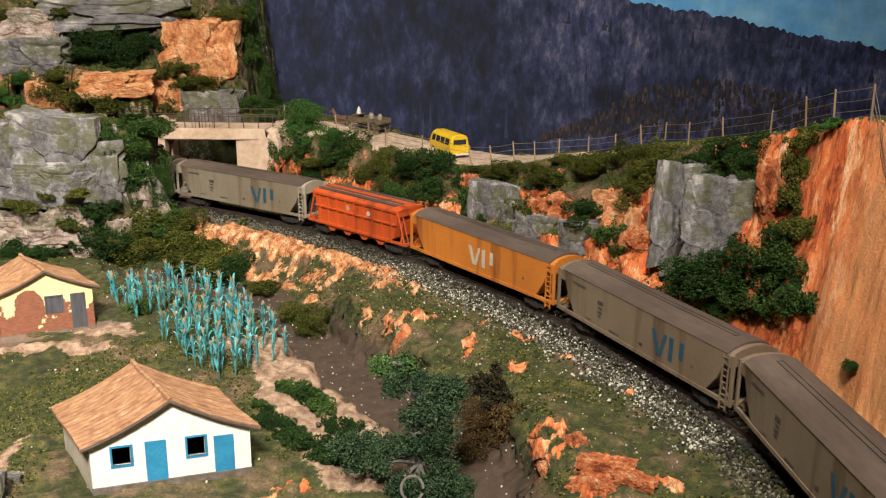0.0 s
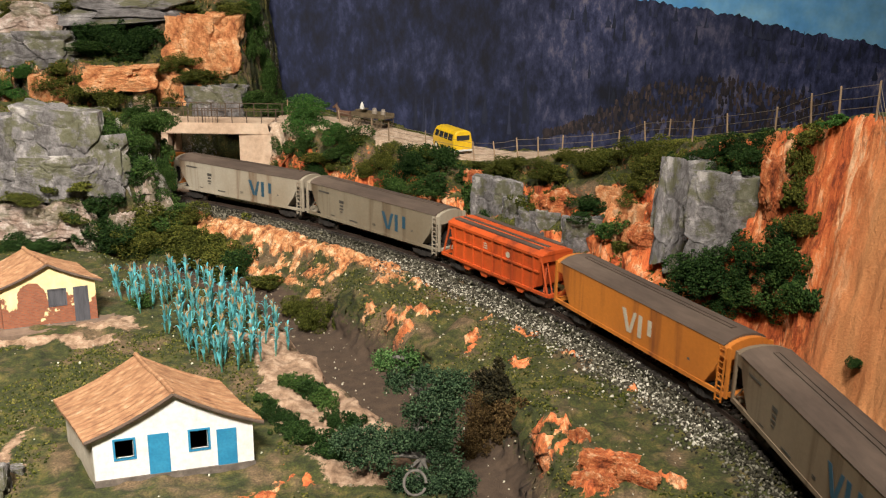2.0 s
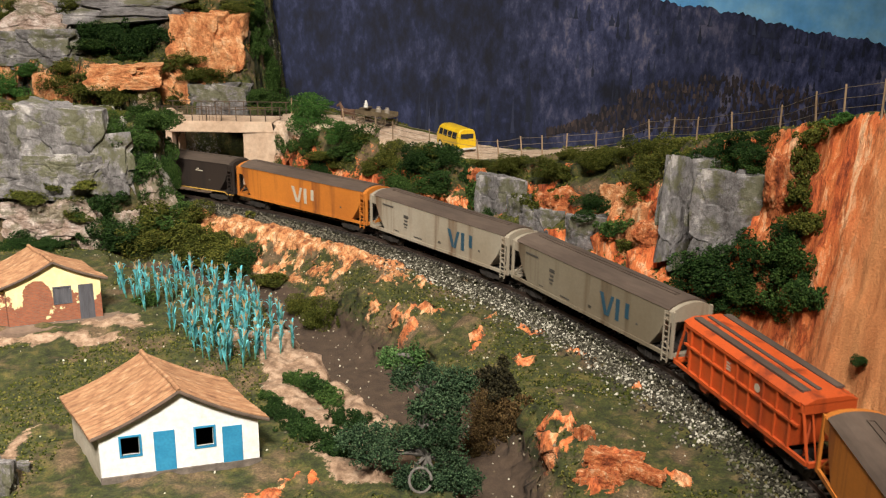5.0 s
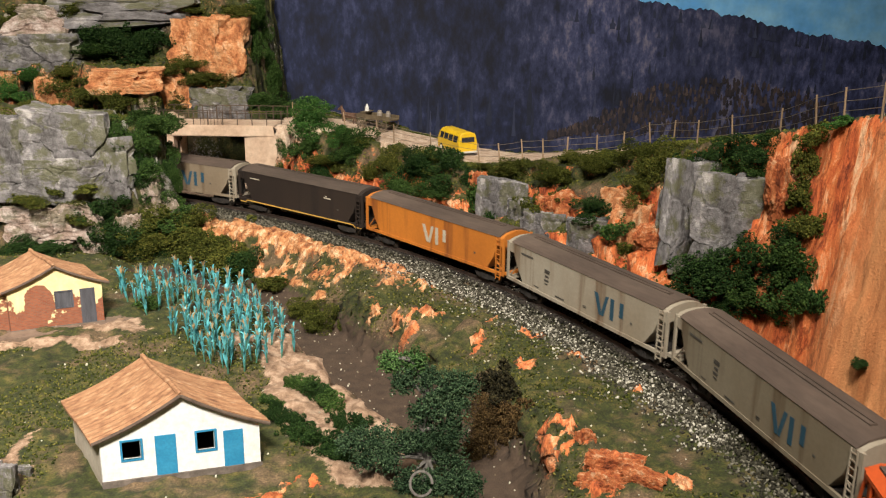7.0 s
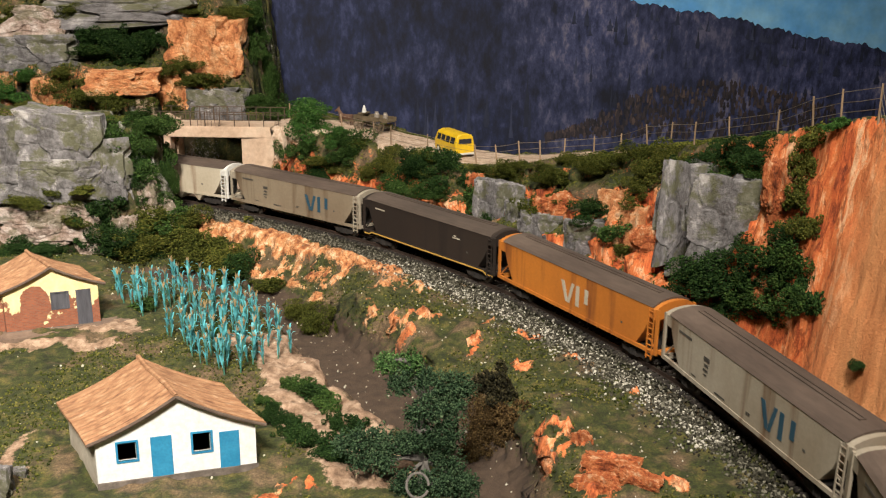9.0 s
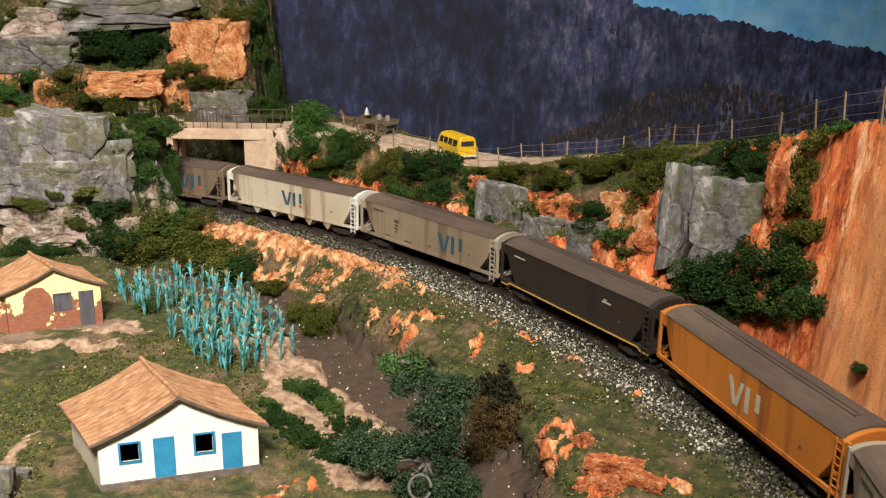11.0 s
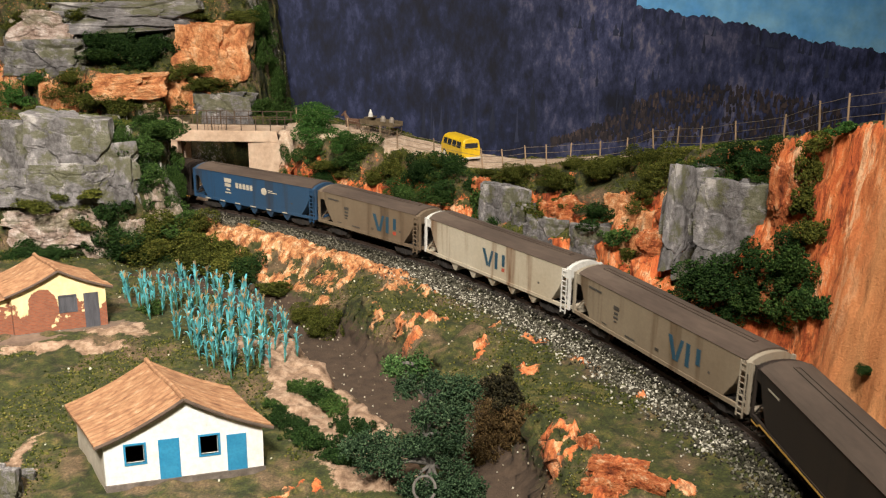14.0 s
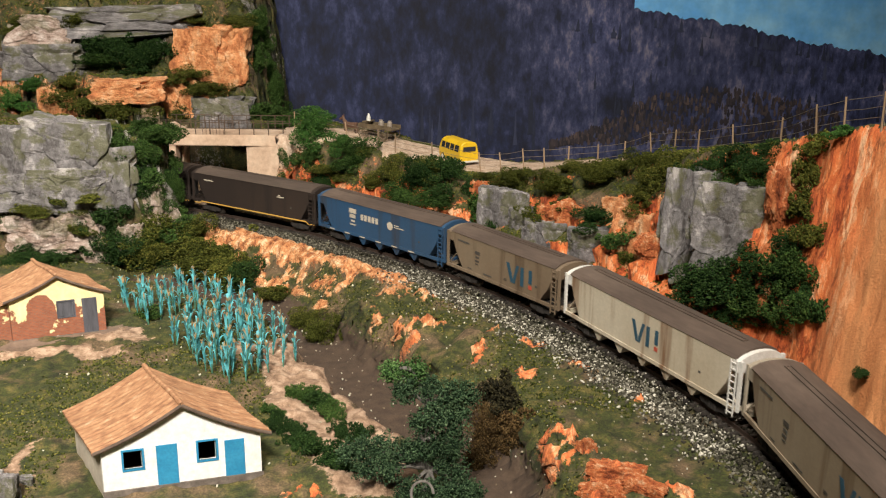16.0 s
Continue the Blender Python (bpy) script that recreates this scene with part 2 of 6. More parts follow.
ROCKS_BANK = [(-0.128, 0.856, -0.035, 0.018, 0.013), (-0.101, 0.888, -0.008, 0.028, 0.008), (-0.053, 0.817, -0.001, 0.022, 0.009), (-0.141, 0.933, -0.005, 0.035, 0.008), (-0.222, 0.989, -0.006, 0.024, 0.009), (-0.022, 0.811, -0.006, 0.012, 0.005), (-0.126, 0.905, -0.017, 0.020, 0.008), (-0.195, 0.974, -0.008, 0.018, 0.010), (-0.085, 0.495, -0.022, 0.017, 0.007), (-0.098, 0.473, -0.018, 0.013, 0.005), (0.058, 0.648, -0.006, 0.011, 0.004), (0.100, 0.657, -0.007, 0.009, 0.005), (0.130, 0.590, -0.005, 0.008, 0.003), (-0.309, 1.267, 0.164, 0.046, 0.035), (-0.399, 1.194, 0.127, 0.042, 0.013), (-0.364, 1.240, 0.111, 0.029, 0.022), (-0.505, 1.224, 0.104, 0.022, 0.019), (0.163, 0.815, 0.048, 0.015, 0.023), (0.156, 0.843, 0.069, 0.013, 0.009)]
ROCKS_CUT = [(0.100, 0.885, 0.047, 0.012, 0.012), (0.115, 0.878, 0.055, 0.016, 0.011), (0.049, 0.960, 0.048, 0.012, 0.008), (0.032, 0.970, 0.049, 0.008, 0.014), (0.174, 0.774, 0.050, 0.014, 0.012), (0.233, 0.647, 0.124, 0.009, 0.020), (0.230, 0.636, 0.082, 0.010, 0.016), (0.227, 0.628, 0.052, 0.008, 0.010)]


# ---- plan of the layout ----
CX, CY, RAD = -0.79, 0.1725, 1.0533   # the track: one wide curve, tightening at its near end


def tighten(phi):
    u = np.maximum(0, 23 - phi)
    return -2.2e-4 * u * u / (1 + (u / 30) ** 2)


def hash01(ix, iy, seed):
    v = np.sin(ix * 127.1 + iy * 311.7 + seed * 74.7) * 43758.5453
    return v - np.floor(v)


def vnoise(x, y, seed=0):
    ix, iy = np.floor(x), np.floor(y)
    fx, fy = x - ix, y - iy
    fx, fy = fx * fx * (3 - 2 * fx), fy * fy * (3 - 2 * fy)
    a, b = hash01(ix, iy, seed), hash01(ix + 1, iy, seed)
    c, e = hash01(ix, iy + 1, seed), hash01(ix + 1, iy + 1, seed)
    return (a * (1 - fx) + b * fx) * (1 - fy) + (c * (1 - fx) + e * fx) * fy


def fbm(x, y, scale, octaves=4, seed=0, ridged=False):
    out, amp, tot = 0.0, 1.0, 0.0
    for k in range(octaves):
        n = vnoise(x * scale, y * scale, seed + k)
        n = 1 - np.abs(2 * n - 1) if ridged else n
        out, tot = out + amp * n, tot + amp
        amp, scale = amp * 0.5, scale * 2.03
    return out / tot


def smooth(a, lo, hi):
    t = np.clip((a - lo) / (hi - lo), 0, 1)
    return t * t * (3 - 2 * t)


SHELF = [(-0.124, 0.705), (-0.107, 0.640), (-0.086, 0.588), (-0.062, 0.548), (-0.044, 0.515)]
CREEK = [(-0.30, 0.93), (-0.19, 0.881), (-0.140, 0.815), (-0.100, 0.752), (-0.062, 0.678), (-0.024, 0.613), (0.026, 0.545), (0.045, 0.45), (0.05, 0.25)]
ROAD = [(-0.36, 1.172), (-0.21, 1.175), (-0.12, 1.165), (-0.04, 1.105), (0.03, 1.05), (0.11, 0.99), (0.17, 0.95)]


def line_dist(x, y, line):
    best = np.full(np.shape(x), 9.0)
    for (ax, ay), (bx, by) in zip(line, line[1:]):
        ux, uy = bx - ax, by - ay
        t = np.clip(((x - ax) * ux + (y - ay) * uy) / (ux * ux + uy * uy), 0, 1)
        best = np.minimum(best, np.hypot(x - ax - t * ux, y - ay - t * uy))
    return best


# the rock cut behind the track: angle on the curve, foot, brow, height of the brow
CUT = np.array([(0, 0.085, 0.115, 0.21), (14, 0.069, 0.098, 0.20), (21.6, 0.057, 0.085, 0.186), (23.3, 0.057, 0.085, 0.177), (25, 0.057, 0.091, 0.167), (27.2, 0.060, 0.104, 0.152), (30.1, 0.082, 0.118, 0.137),
                (34.4, 0.070, 0.140, 0.117), (39.2, 0.058, 0.146, 0.090), (45.3, 0.055, 0.112, 0.068), (48.7, 0.055, 0.106, 0.068), (53, 0.058, 0.112, 0.074), (57, 0.070, 0.118, 0.081), (59.5, 0.092, 0.12, 0.082), (62, 0.092, 0.12, 0.082), (66, 0.07, 0.10, 0.082)])


def track_place(x, y):
    phi = np.degrees(np.arctan2(y - CY, x - CX))
    return np.hypot(x - CX, y - CY) - RAD - tighten(phi), phi


def bare_spots(x, y, d, n2):
    """Bare clay breaking through the turf on the inner side of the line."""
    out = np.zeros(np.shape(x))
    wx, wy = (fbm(x, y, 70, 3, 101) - 0.5) * 0.016, (fbm(x, y, 70, 3, 102) - 0.5) * 0.016
    for sx, sy, sz, rx, rz in ROCKS_CLAY + ROCKS_BANK[:13]:
        q = np.hypot((x + wx - sx) / (rx * 1.05), (y + wy - sy) / (rz * 1.9 + 0.004))
        out = np.maximum(out, 1 - smooth(q, 0.45, 1.05))
    phi = np.degrees(np.arctan2(y - CY, x - CX))
    layer = fbm(phi * 0.0184 * 0.3, d, 75, 4, 109)
    crest = smooth(phi, 40, 43) * smooth(-d + wx * 0.4, 0.034, 0.039) * (1 - smooth(-d + wx * 0.6, 0.052, 0.061)) * smooth(layer, 0.33, 0.42)
    bluff = smooth(phi + wx * 90, 45, 49) * smooth(-d, 0.045, 0.055) * (1 - smooth(-d + wx, 0.088, 0.104)) * smooth(layer, 0.40, 0.48)
    tuft = smooth(fbm(x, y, 115, 4, 107), 0.43, 0.53)
    return np.clip(np.maximum(np.maximum(out * tuft, crest), bluff), 0, 1) * (d < -0.03)


def tan_ground(x, y):
    """Trodden sandy ground round the cottages and beside the creek."""
    out = np.zeros(np.shape(x))
    w = (fbm(x, y, 60, 3, 111) - 0.5) * 0.03
    for sx, sy, rx, ry in ((-0.058, 0.561, 0.026, 0.020), (-0.085, 0.580, 0.022, 0.022), (-0.050, 0.592, 0.018, 0.018), (-0.095, 0.620, 0.02, 0.012), (-0.30, 0.700, 0.06, 0.012), (-0.27, 0.735, 0.03, 0.016), (-0.262, 0.50, 0.012, 0.05), (-0.17, 0.715, 0.03, 0.012), (-0.05, 0.53, 0.02, 0.015)):
        out = np.maximum(out, 1 - smooth(np.hypot((x + w - sx) / rx, (y + w - sy) / ry), 0.7, 1.15))
    shelf = 1 - smooth(line_dist(x, y, SHELF) + w * 0.6, 0.020, 0.031)
    return np.maximum(out * 0.8, shelf)


def terrain(x, y):
    """Height of the modelled land, and the shares of clay, rock and mud in its cover."""
    x, y = np.asarray(x, float), np.asarray(y, float)
    d, phi = track_place(x, y)
    n1, n2 = fbm(x, y, 14, 4, 3), fbm(x, y, 55, 4, 9)
    # the valley on the inner side of the curve
    far = smooth(phi, 38, 47)
    wob = (n1 - 0.5) * 0.035
    low = -0.020 - 0.018 * far * smooth(-d, 0.0, 0.08) * (1 - smooth(-d, 0.13, 0.19))
    bank = smooth(-d + wob * (1 - 0.6 * far), 0.030 + 0.014 * far, 0.17 - 0.080 * far)
    inner = -0.007 + (low + 0.007) * bank
    inner = inner + (n2 - 0.5) * 0.010 * smooth(-d, 0.03, 0.08)
    # grassy clay knolls between the creek and the ballast
    for kx, ky, kr, kh in ((0.075, 0.55, 0.035, 0.012), (0.10, 0.50, 0.025, 0.008), (0.02, 0.70, 0.03, 0.008), (-0.03, 0.74, 0.022, 0.012), (-0.08, 0.80, 0.03, 0.012)):
        inner = inner + kh * np.exp(-((x - kx) ** 2 + (y - ky) ** 2) / kr ** 2) * (0.5 + n2)
    bare = bare_spots(x, y, d, n2)
    strata = fbm(phi * 0.0184 * 0.35, d, 85, 4, 105, True)
    crumble = fbm(x, y, 95, 4, 106, True)
    inner = inner + bare * ((strata * far + crumble * (1 - far) - 0.45) * (0.011 + 0.001 * far) + (crumble - 0.5) * 0.004 + 0.001)
    tread = tan_ground(x, y) * (d < -0.05)
    inner = inner + tread * (fbm(x, y, 60, 4, 115, True) - 0.45) * 0.006
    cd = line_dist(x, y, CREEK)
    wet = 1 - smooth(cd + (n1 - 0.5) * 0.024 + (n2 - 0.5) * 0.014 + 0.012 * (1 - smooth(y, 0.54, 0.62)), 0.026, 0.046)
    inner = inner * (1 - wet) + (-0.047 + (n2 - 0.5) * 0.003) * wet
    # the cut on the outer side
    foot, brow, top = (np.interp(phi, CUT[:, 0], CUT[:, k]) for k in (1, 2, 3))
    gully = fbm(phi * 0.02, d * 0, 30, 4, 21, True)
    calm = smooth(phi, 23, 29)
    ragged = (fbm(x, y, 30, 4, 5, True) - 0.5) * (0.008 + 0.014 * calm) + (gully - 0.55) * (0.006 + 0.014 * calm)
    rise = np.clip((d + ragged - foot) / np.maximum(brow - foot, 0.01), 0, 1)
    rise = rise ** 0.75
    stepn = (np.floor(rise * 5 + n2 * 1.2) / 5)
    rise2 = np.clip(0.65 * rise + 0.35 * stepn, 0, 1)
    outer = -0.006 + (top + 0.006) * np.where(d > foot * 0.8, rise2, 0)
    outer = outer + (n2 - 0.5) * 0.010 * smooth(d, 0.05, 0.09)
    road = 1 - smooth(line_dist(x, y, ROAD) + (n2 - 0.5) * 0.012, 0.030, 0.040)
    outer = outer * (1 - road) + np.interp(phi, CUT[:, 0], CUT[:, 3]) * road * 1.0
    outer = outer - smooth(d, brow + 0.075, brow + 0.13) * (top + 0.03)
    z = np.where(d < 0, inner, outer)
    # the crag in front of the track and the mountain behind it
    face = np.interp(x, [-0.6, -0.47, -0.36, -0.30, -0.25], [0.95, 0.965, 0.985, 1.015, 1.10]) + (fbm(x, y, 26, 4, 31, True) - 0.5) * 0.03
    hump = smooth(y, face - 0.008, face + 0.028) * (1 - smooth(x + (n1 - .5) * 0.03, -0.325, -0.298))
    crag = -0.02 + hump * (0.122 + (n2 - 0.5) * 0.02)
    z = np.where((d < -0.03) & (hump > 0.01), np.maximum(z, crag), z)
    side = 1 - smooth(x + (n1 - .5) * 0.05 + (y - 1.3) * 0.1, -0.275, -0.238)
    tier = 0.106 + 0.030 * smooth(y + wob, 1.185, 1.20) + 0.10 * smooth(y + wob * 1.4, 1.255, 1.30) + 0.05 * smooth(y, 1.33, 1.40)
    tier = np.where(x > -0.375 + wob, np.minimum(tier, 0.08 + 0.3 * smooth(y + wob, 1.225, 1.33)), tier)
    tier = np.minimum(tier, np.maximum(0.082, 0.082 + (-0.225 - x + (n1 - 0.5) * 0.03) * 2.7))
    mount = (tier + (n2 - 0.5) * 0.02 + (fbm(x, y, 40, 3, 61, True) - 0.5) * 0.02) * side
    z = np.where((d > 0.035) & (x < -0.2) & (y > 1.10), np.maximum(z, mount), z)
    under = (x > -0.338) & (x < -0.209) & (y < 1.225)
    z = np.where(under & (d > 0), -0.007 + 0.02 * smooth(y, 1.2, 1.22), z)
    bed = 1 - smooth(np.abs(d), 0.034, 0.040)
    z = z * (1 - bed) + -0.007 * bed
    return z, wet, rise2 * (d > 0), hump * (d < -0.03), side * (d > 0.035) * (x < -0.2), road * (d > 0), bare * (1 - wet)


def height(x, y):
    return float(terrain(np.array([x]), np.array([y]))[0][0])


def grid_mesh(name, x0, x1, y0, y1, cell):
    nx, ny = int((x1 - x0) / cell) + 1, int((y1 - y0) / cell) + 1
    gx, gy = np.meshgrid(np.linspace(x0, x1, nx), np.linspace(y0, y1, ny))
    z, wet, cut, hump, side, road, bare = terrain(gx, gy)
    # push steep faces about sideways, so that they are broken and not smooth
    sy, sx = np.gradient(z, cell)
    steep = np.clip(np.hypot(sx, sy) - 0.7, 0, 1.5) / 1.5
    d, phi = track_place(gx, gy)
    loose = steep * (0.25 + 0.75 * np.where(d > 0, smooth(phi, 23, 29), 1))
    px = gx + loose * (fbm(gy + z * 2.2, z * 3 + gx, 60, 3, 71) - 0.5) * 0.02
    py = gy + loose * (fbm(gx + z * 2.2, z * 3 + gy, 60, 3, 72) - 0.5) * 0.02
    verts = np.stack([px, py, z], -1).reshape(-1, 3)
    i = np.arange(nx * ny).reshape(ny, nx)
    faces = np.stack([i[:-1, :-1], i[:-1, 1:], i[1:, 1:], i[1:, :-1]], -1).reshape(-1, 4)
    me = bpy.data.meshes.new(name)
    me.from_pydata(verts.tolist(), [], faces.tolist())
    d, phi = track_place(gx, gy)
    veg = smooth(fbm(gx + 0.3 * z, gy + 0.5 * z, 24, 4, 43), 0.44, 0.54)          # scrub that has taken hold on the faces
    wild = smooth(phi, 25, 34)
    on_mount = side * (gy > 1.10)
    band = smooth(z, 0.100, 0.112) * (1 - smooth(z, 0.138, 0.150))
    clay_cut = steep * 1.2 * (1 - 0.8 * wild * np.clip(veg * 0.7 + smooth(cut, 0.5, 0.9) * 0.9, 0, 1)) * (1 - on_mount)
    clay_hill = steep * on_mount * (0.25 + 0.9 * band) * (1 - 0.6 * veg) * (1 - smooth(gx, -0.30, -0.28))
    clay_in = bare * 0.85
    clay = np.clip(np.where(d > 0, clay_cut + clay_hill, clay_in * (1 - np.clip(hump * 6, 0, 1))), 0, 1)
    rock = np.clip(hump * steep * 1.1 * (1 - 0.7 * veg) + 0.5 * on_mount * smooth(fbm(gx, gy + z, 18, 3, 51), 0.54, 0.62) * steep, 0, 1)
    at = me.attributes.new("cover", "FLOAT_COLOR", "POINT")
    dirt = np.clip(np.maximum(wet, 0), 0, 1)
    road = np.maximum(road, tan_ground(gx, gy) * (d < -0.05) * (1 - wet))
    at.data.foreach_set("color", np.stack([clay, rock, dirt, road], -1).reshape(-1).astype(np.float32))
    dry = me.attributes.new("sandstone", "FLOAT", "POINT")
    dry.data.foreach_set("value", np.where(d < 0, 0.2 + 0.8 * smooth(gy, 0.66, 0.80), 0.75 * on_mount).reshape(-1).astype(np.float32))
    me.polygons.foreach_set("use_smooth", [True] * len(me.polygons))
    return me


def land_material():
    m, nt, b = nodes_of("scenic_ground", 0.9)
    at = nt.nodes.new("ShaderNodeAttribute")
    at.attribute_name = "cover"
    sep = nt.nodes.new("ShaderNodeSeparateColor")
    nt.links.new(at.outputs["Color"], sep.inputs[0])
    big, mid, fine = tex(nt, 22, 5, 0.6), tex(nt, 110, 5, 0.7), tex(nt, 700, 3, 0.7)
    grass = ramp(nt, mid, [(0.34, (0.018, 0.024, 0.004)), (0.5, (0.052, 0.062, 0.010)), (0.66, (0.14, 0.115, 0.028))])
    soil = ramp(nt, mid, [(0.3, (0.085, 0.058, 0.028)), (0.7, (0.25, 0.165, 0.09))])
    flat = blend(nt, step(nt, big, 0.52, 0.62), grass, soil)
    clay = ramp(nt, tex(nt, 85, 7, 0.72, (1, 1, 0.16)), [(0.34, (0.24, 0.045, 0.013)), (0.44, (0.60, 0.125, 0.032)), (0.53, (0.74, 0.22, 0.066)), (0.62, (0.90, 0.54, 0.31))])
    rock = ramp(nt, tex(nt, 40, 7, 0.7, (1, 1, 0.6)), [(0.25, (0.09, 0.085, 0.08)), (0.5, (0.30, 0.28, 0.26)), (0.75, (0.50, 0.47, 0.43))])
    mud = ramp(nt, mid, [(0.3, (0.040, 0.024, 0.015)), (0.7, (0.085, 0.055, 0.035))])
    tan = ramp(nt, mid, [(0.34, (0.15, 0.09, 0.055)), (0.48, (0.29, 0.185, 0.12)), (0.62, (0.46, 0.325, 0.23))])

    speck = blend(nt, 0.72, mid, tex(nt, 330, 4, 0.75))

    def cover(sock):
        k = nt.nodes.new("ShaderNodeMath")
        k.operation = "ADD"
        nt.links.new(sock, k.inputs[0])
        j = nt.nodes.new("ShaderNodeMath")
        j.operation = "MULTIPLY_ADD"
        j.inputs[1].default_value, j.inputs[2].default_value = 2.3, -1.15
        nt.links.new(speck, j.inputs[0])
        nt.links.new(j.outputs[0], k.inputs[1])
        return step(nt, k.outputs[0], 0.38, 0.58)

    co = nt.nodes.new("ShaderNodeTexCoord")
    sp = nt.nodes.new("ShaderNodeSeparateXYZ")
    nt.links.new(co.outputs["Object"], sp.inputs[0])
    sand = ramp(nt, tex(nt, 50, 5, 0.6, (1, 1, 0.25)), [(0.3, (0.55, 0.20, 0.070)), (0.7, (0.70, 0.33, 0.135))])
    sandy = blend(nt, 1.0, step(nt, sp.outputs[1], 0.595, 0.565), step(nt, sp.outputs[0], 0.22, 0.235), "MULTIPLY")
    pale = ramp(nt, tex(nt, 110, 8, 0.78, (1, 1, 0.3)), [(0.38, (0.19, 0.052, 0.017)), (0.46, (0.48, 0.185, 0.066)), (0.54, (0.62, 0.31, 0.135)), (0.62, (0.80, 0.59, 0.38))])
    dry = nt.nodes.new("ShaderNodeAttribute")
    dry.attribute_name = "sandstone"
    clay = blend(nt, dry.outputs["Fac"], clay, pale)
    # sandy road: pale dust, with the grazing light on it put into the colour
    dust = ramp(nt, mid, [(0.34, (0.33, 0.22, 0.145)), (0.48, (0.50, 0.36, 0.26)), (0.62, (0.66, 0.52, 0.40))])
    tan = blend(nt, step(nt, sp.outputs[1], 0.93, 0.97), tan, dust)
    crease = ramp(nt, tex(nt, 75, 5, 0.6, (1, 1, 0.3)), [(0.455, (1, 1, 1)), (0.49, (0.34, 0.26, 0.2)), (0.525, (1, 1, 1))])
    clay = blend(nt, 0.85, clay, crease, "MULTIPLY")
    clay = blend(nt, sandy, clay, sand)
    flat = blend(nt, step(nt, fine, 0.35, 0.65), blend(nt, 1.0, flat, (0.5, 0.5, 0.5), "MULTIPLY"), flat)
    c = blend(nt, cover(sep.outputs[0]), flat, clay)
    c = blend(nt, cover(sep.outputs[1]), c, rock)
    c = blend(nt, cover(sep.outputs[2]), c, mud)
    c = blend(nt, cover(at.outputs["Alpha"]), c, tan)
    c = blend(nt, step(nt, fine, 0.35, 0.65), blend(nt, 1.0, c, (0.78, 0.76, 0.74), "MULTIPLY"), c)
    nt.links.new(c, b.inputs["Base Color"])
    bump(nt, b, blend(nt, 0.5, mid, fine), 0.0022, 0.8)
    return m


LAND = land_material()
ground = new("ground", grid_mesh("ground", -0.72, 0.56, 0.22, 1.56, 0.0023))
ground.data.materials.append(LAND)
tagged(ground, "model railway scenery of grass, orange clay and grey rock", "ground", kind="structure")


# ---- tools for building ----
def part(name, bm, material, parent, label="", at=None):
    me = bpy.data.meshes.new(name)
    bmesh.ops.recalc_face_normals(bm, faces=bm.faces)
    bm.to_mesh(me)
    bm.free()
    me.materials.append(material)
    ob = new(name, me)
    ob.parent = parent
    if at is not None:
        ob.matrix_basis = at
    if label:
        ob["label"] = label
    return ob


def thing(name, label, category, at=None, group=""):
    e = new(name)
    if at is not None:
        e.matrix_basis = at
    return tagged(e, label, category, group)


def box(bm, x0, x1, y0, y1, z0, z1, bevel=0.0):
    vs = [bm.verts.new((x, y, z)) for x in (x0, x1) for y in (y0, y1) for z in (z0, z1)]
    fs = [bm.faces.new([vs[i] for i in q]) for q in ((0, 1, 3, 2), (4, 6, 7, 5), (0, 4, 5, 1), (2, 3, 7, 6), (0, 2, 6, 4), (1, 5, 7, 3))]
    if bevel:
        bmesh.ops.bevel(bm, geom=list({e for q in fs for e in q.edges}), offset=bevel, segments=2, affect="EDGES")
    return vs


def a_box(*args, **kw):
    bm = bmesh.new()
    box(bm, *args, **kw)
    return bm


def rod(bm, p0, p1, r0, r1=None, seg=6):
    p0, p1 = Vector(p0), Vector(p1)
    r1 = r0 if r1 is None else r1
    q = (p1 - p0).to_track_quat("Z", "Y").to_matrix()
    rings = []
    for p, r in ((p0, r0), (p1, r1)):
        rings.append([bm.verts.new(p + q @ Vector((r * math.cos(k * math.tau / seg), r * math.sin(k * math.tau / seg), 0))) for k in range(seg)])
    for k in range(seg):
        bm.faces.new((rings[0][k], rings[0][(k + 1) % seg], rings[1][(k + 1) % seg], rings[1][k]))
    bm.faces.new(rings[0][::-1])
    bm.faces.new(rings[1])


def prism(bm, poly, axis, a, b):
    """A flat outline pushed from a to b along an axis."""
    def put(p, t):
        return {"x": (t, p[0], p[1]), "y": (p[0], t, p[1]), "z": (p[0], p[1], t)}[axis]
    lo, hi = [bm.verts.new(put(p, a)) for p in poly], [bm.verts.new(put(p, b)) for p in poly]
    n = len(poly)
    for k in range(n):
        bm.faces.new((lo[k], lo[(k + 1) % n], hi[(k + 1) % n], hi[k]))
    bm.faces.new(lo[::-1])
    bm.faces.new(hi)


def a_prism(poly, axis, a, b):
    bm = bmesh.new()
    prism(bm, poly, axis, a, b)
    return bm


def tube(bm, pts, r, seg=7):
    """One bent rod through the points."""
    pts = [Vector(p) for p in pts]
    old = None
    for i, p in enumerate(pts):
        way = pts[min(i + 1, len(pts) - 1)] - pts[max(i - 1, 0)]
        q = way.to_track_quat("Z", "Y").to_matrix()
        ring = [bm.verts.new(p + q @ Vector((r * math.cos(k * math.tau / seg), r * math.sin(k * math.tau / seg), 0))) for k in range(seg)]
        if old:
            for k in range(seg):
                bm.faces.new((old[k], old[(k + 1) % seg], ring[(k + 1) % seg], ring[k]))
        else:
            bm.faces.new(ring[::-1])
        old = ring
    bm.faces.new(old)


# ---- track ----
def on_track(phi, d=0.0, z=0.0):
    r = RAD + d + float(tighten(math.degrees(phi)))
    return Vector((CX + r * math.cos(phi), CY + r * math.sin(phi), z))


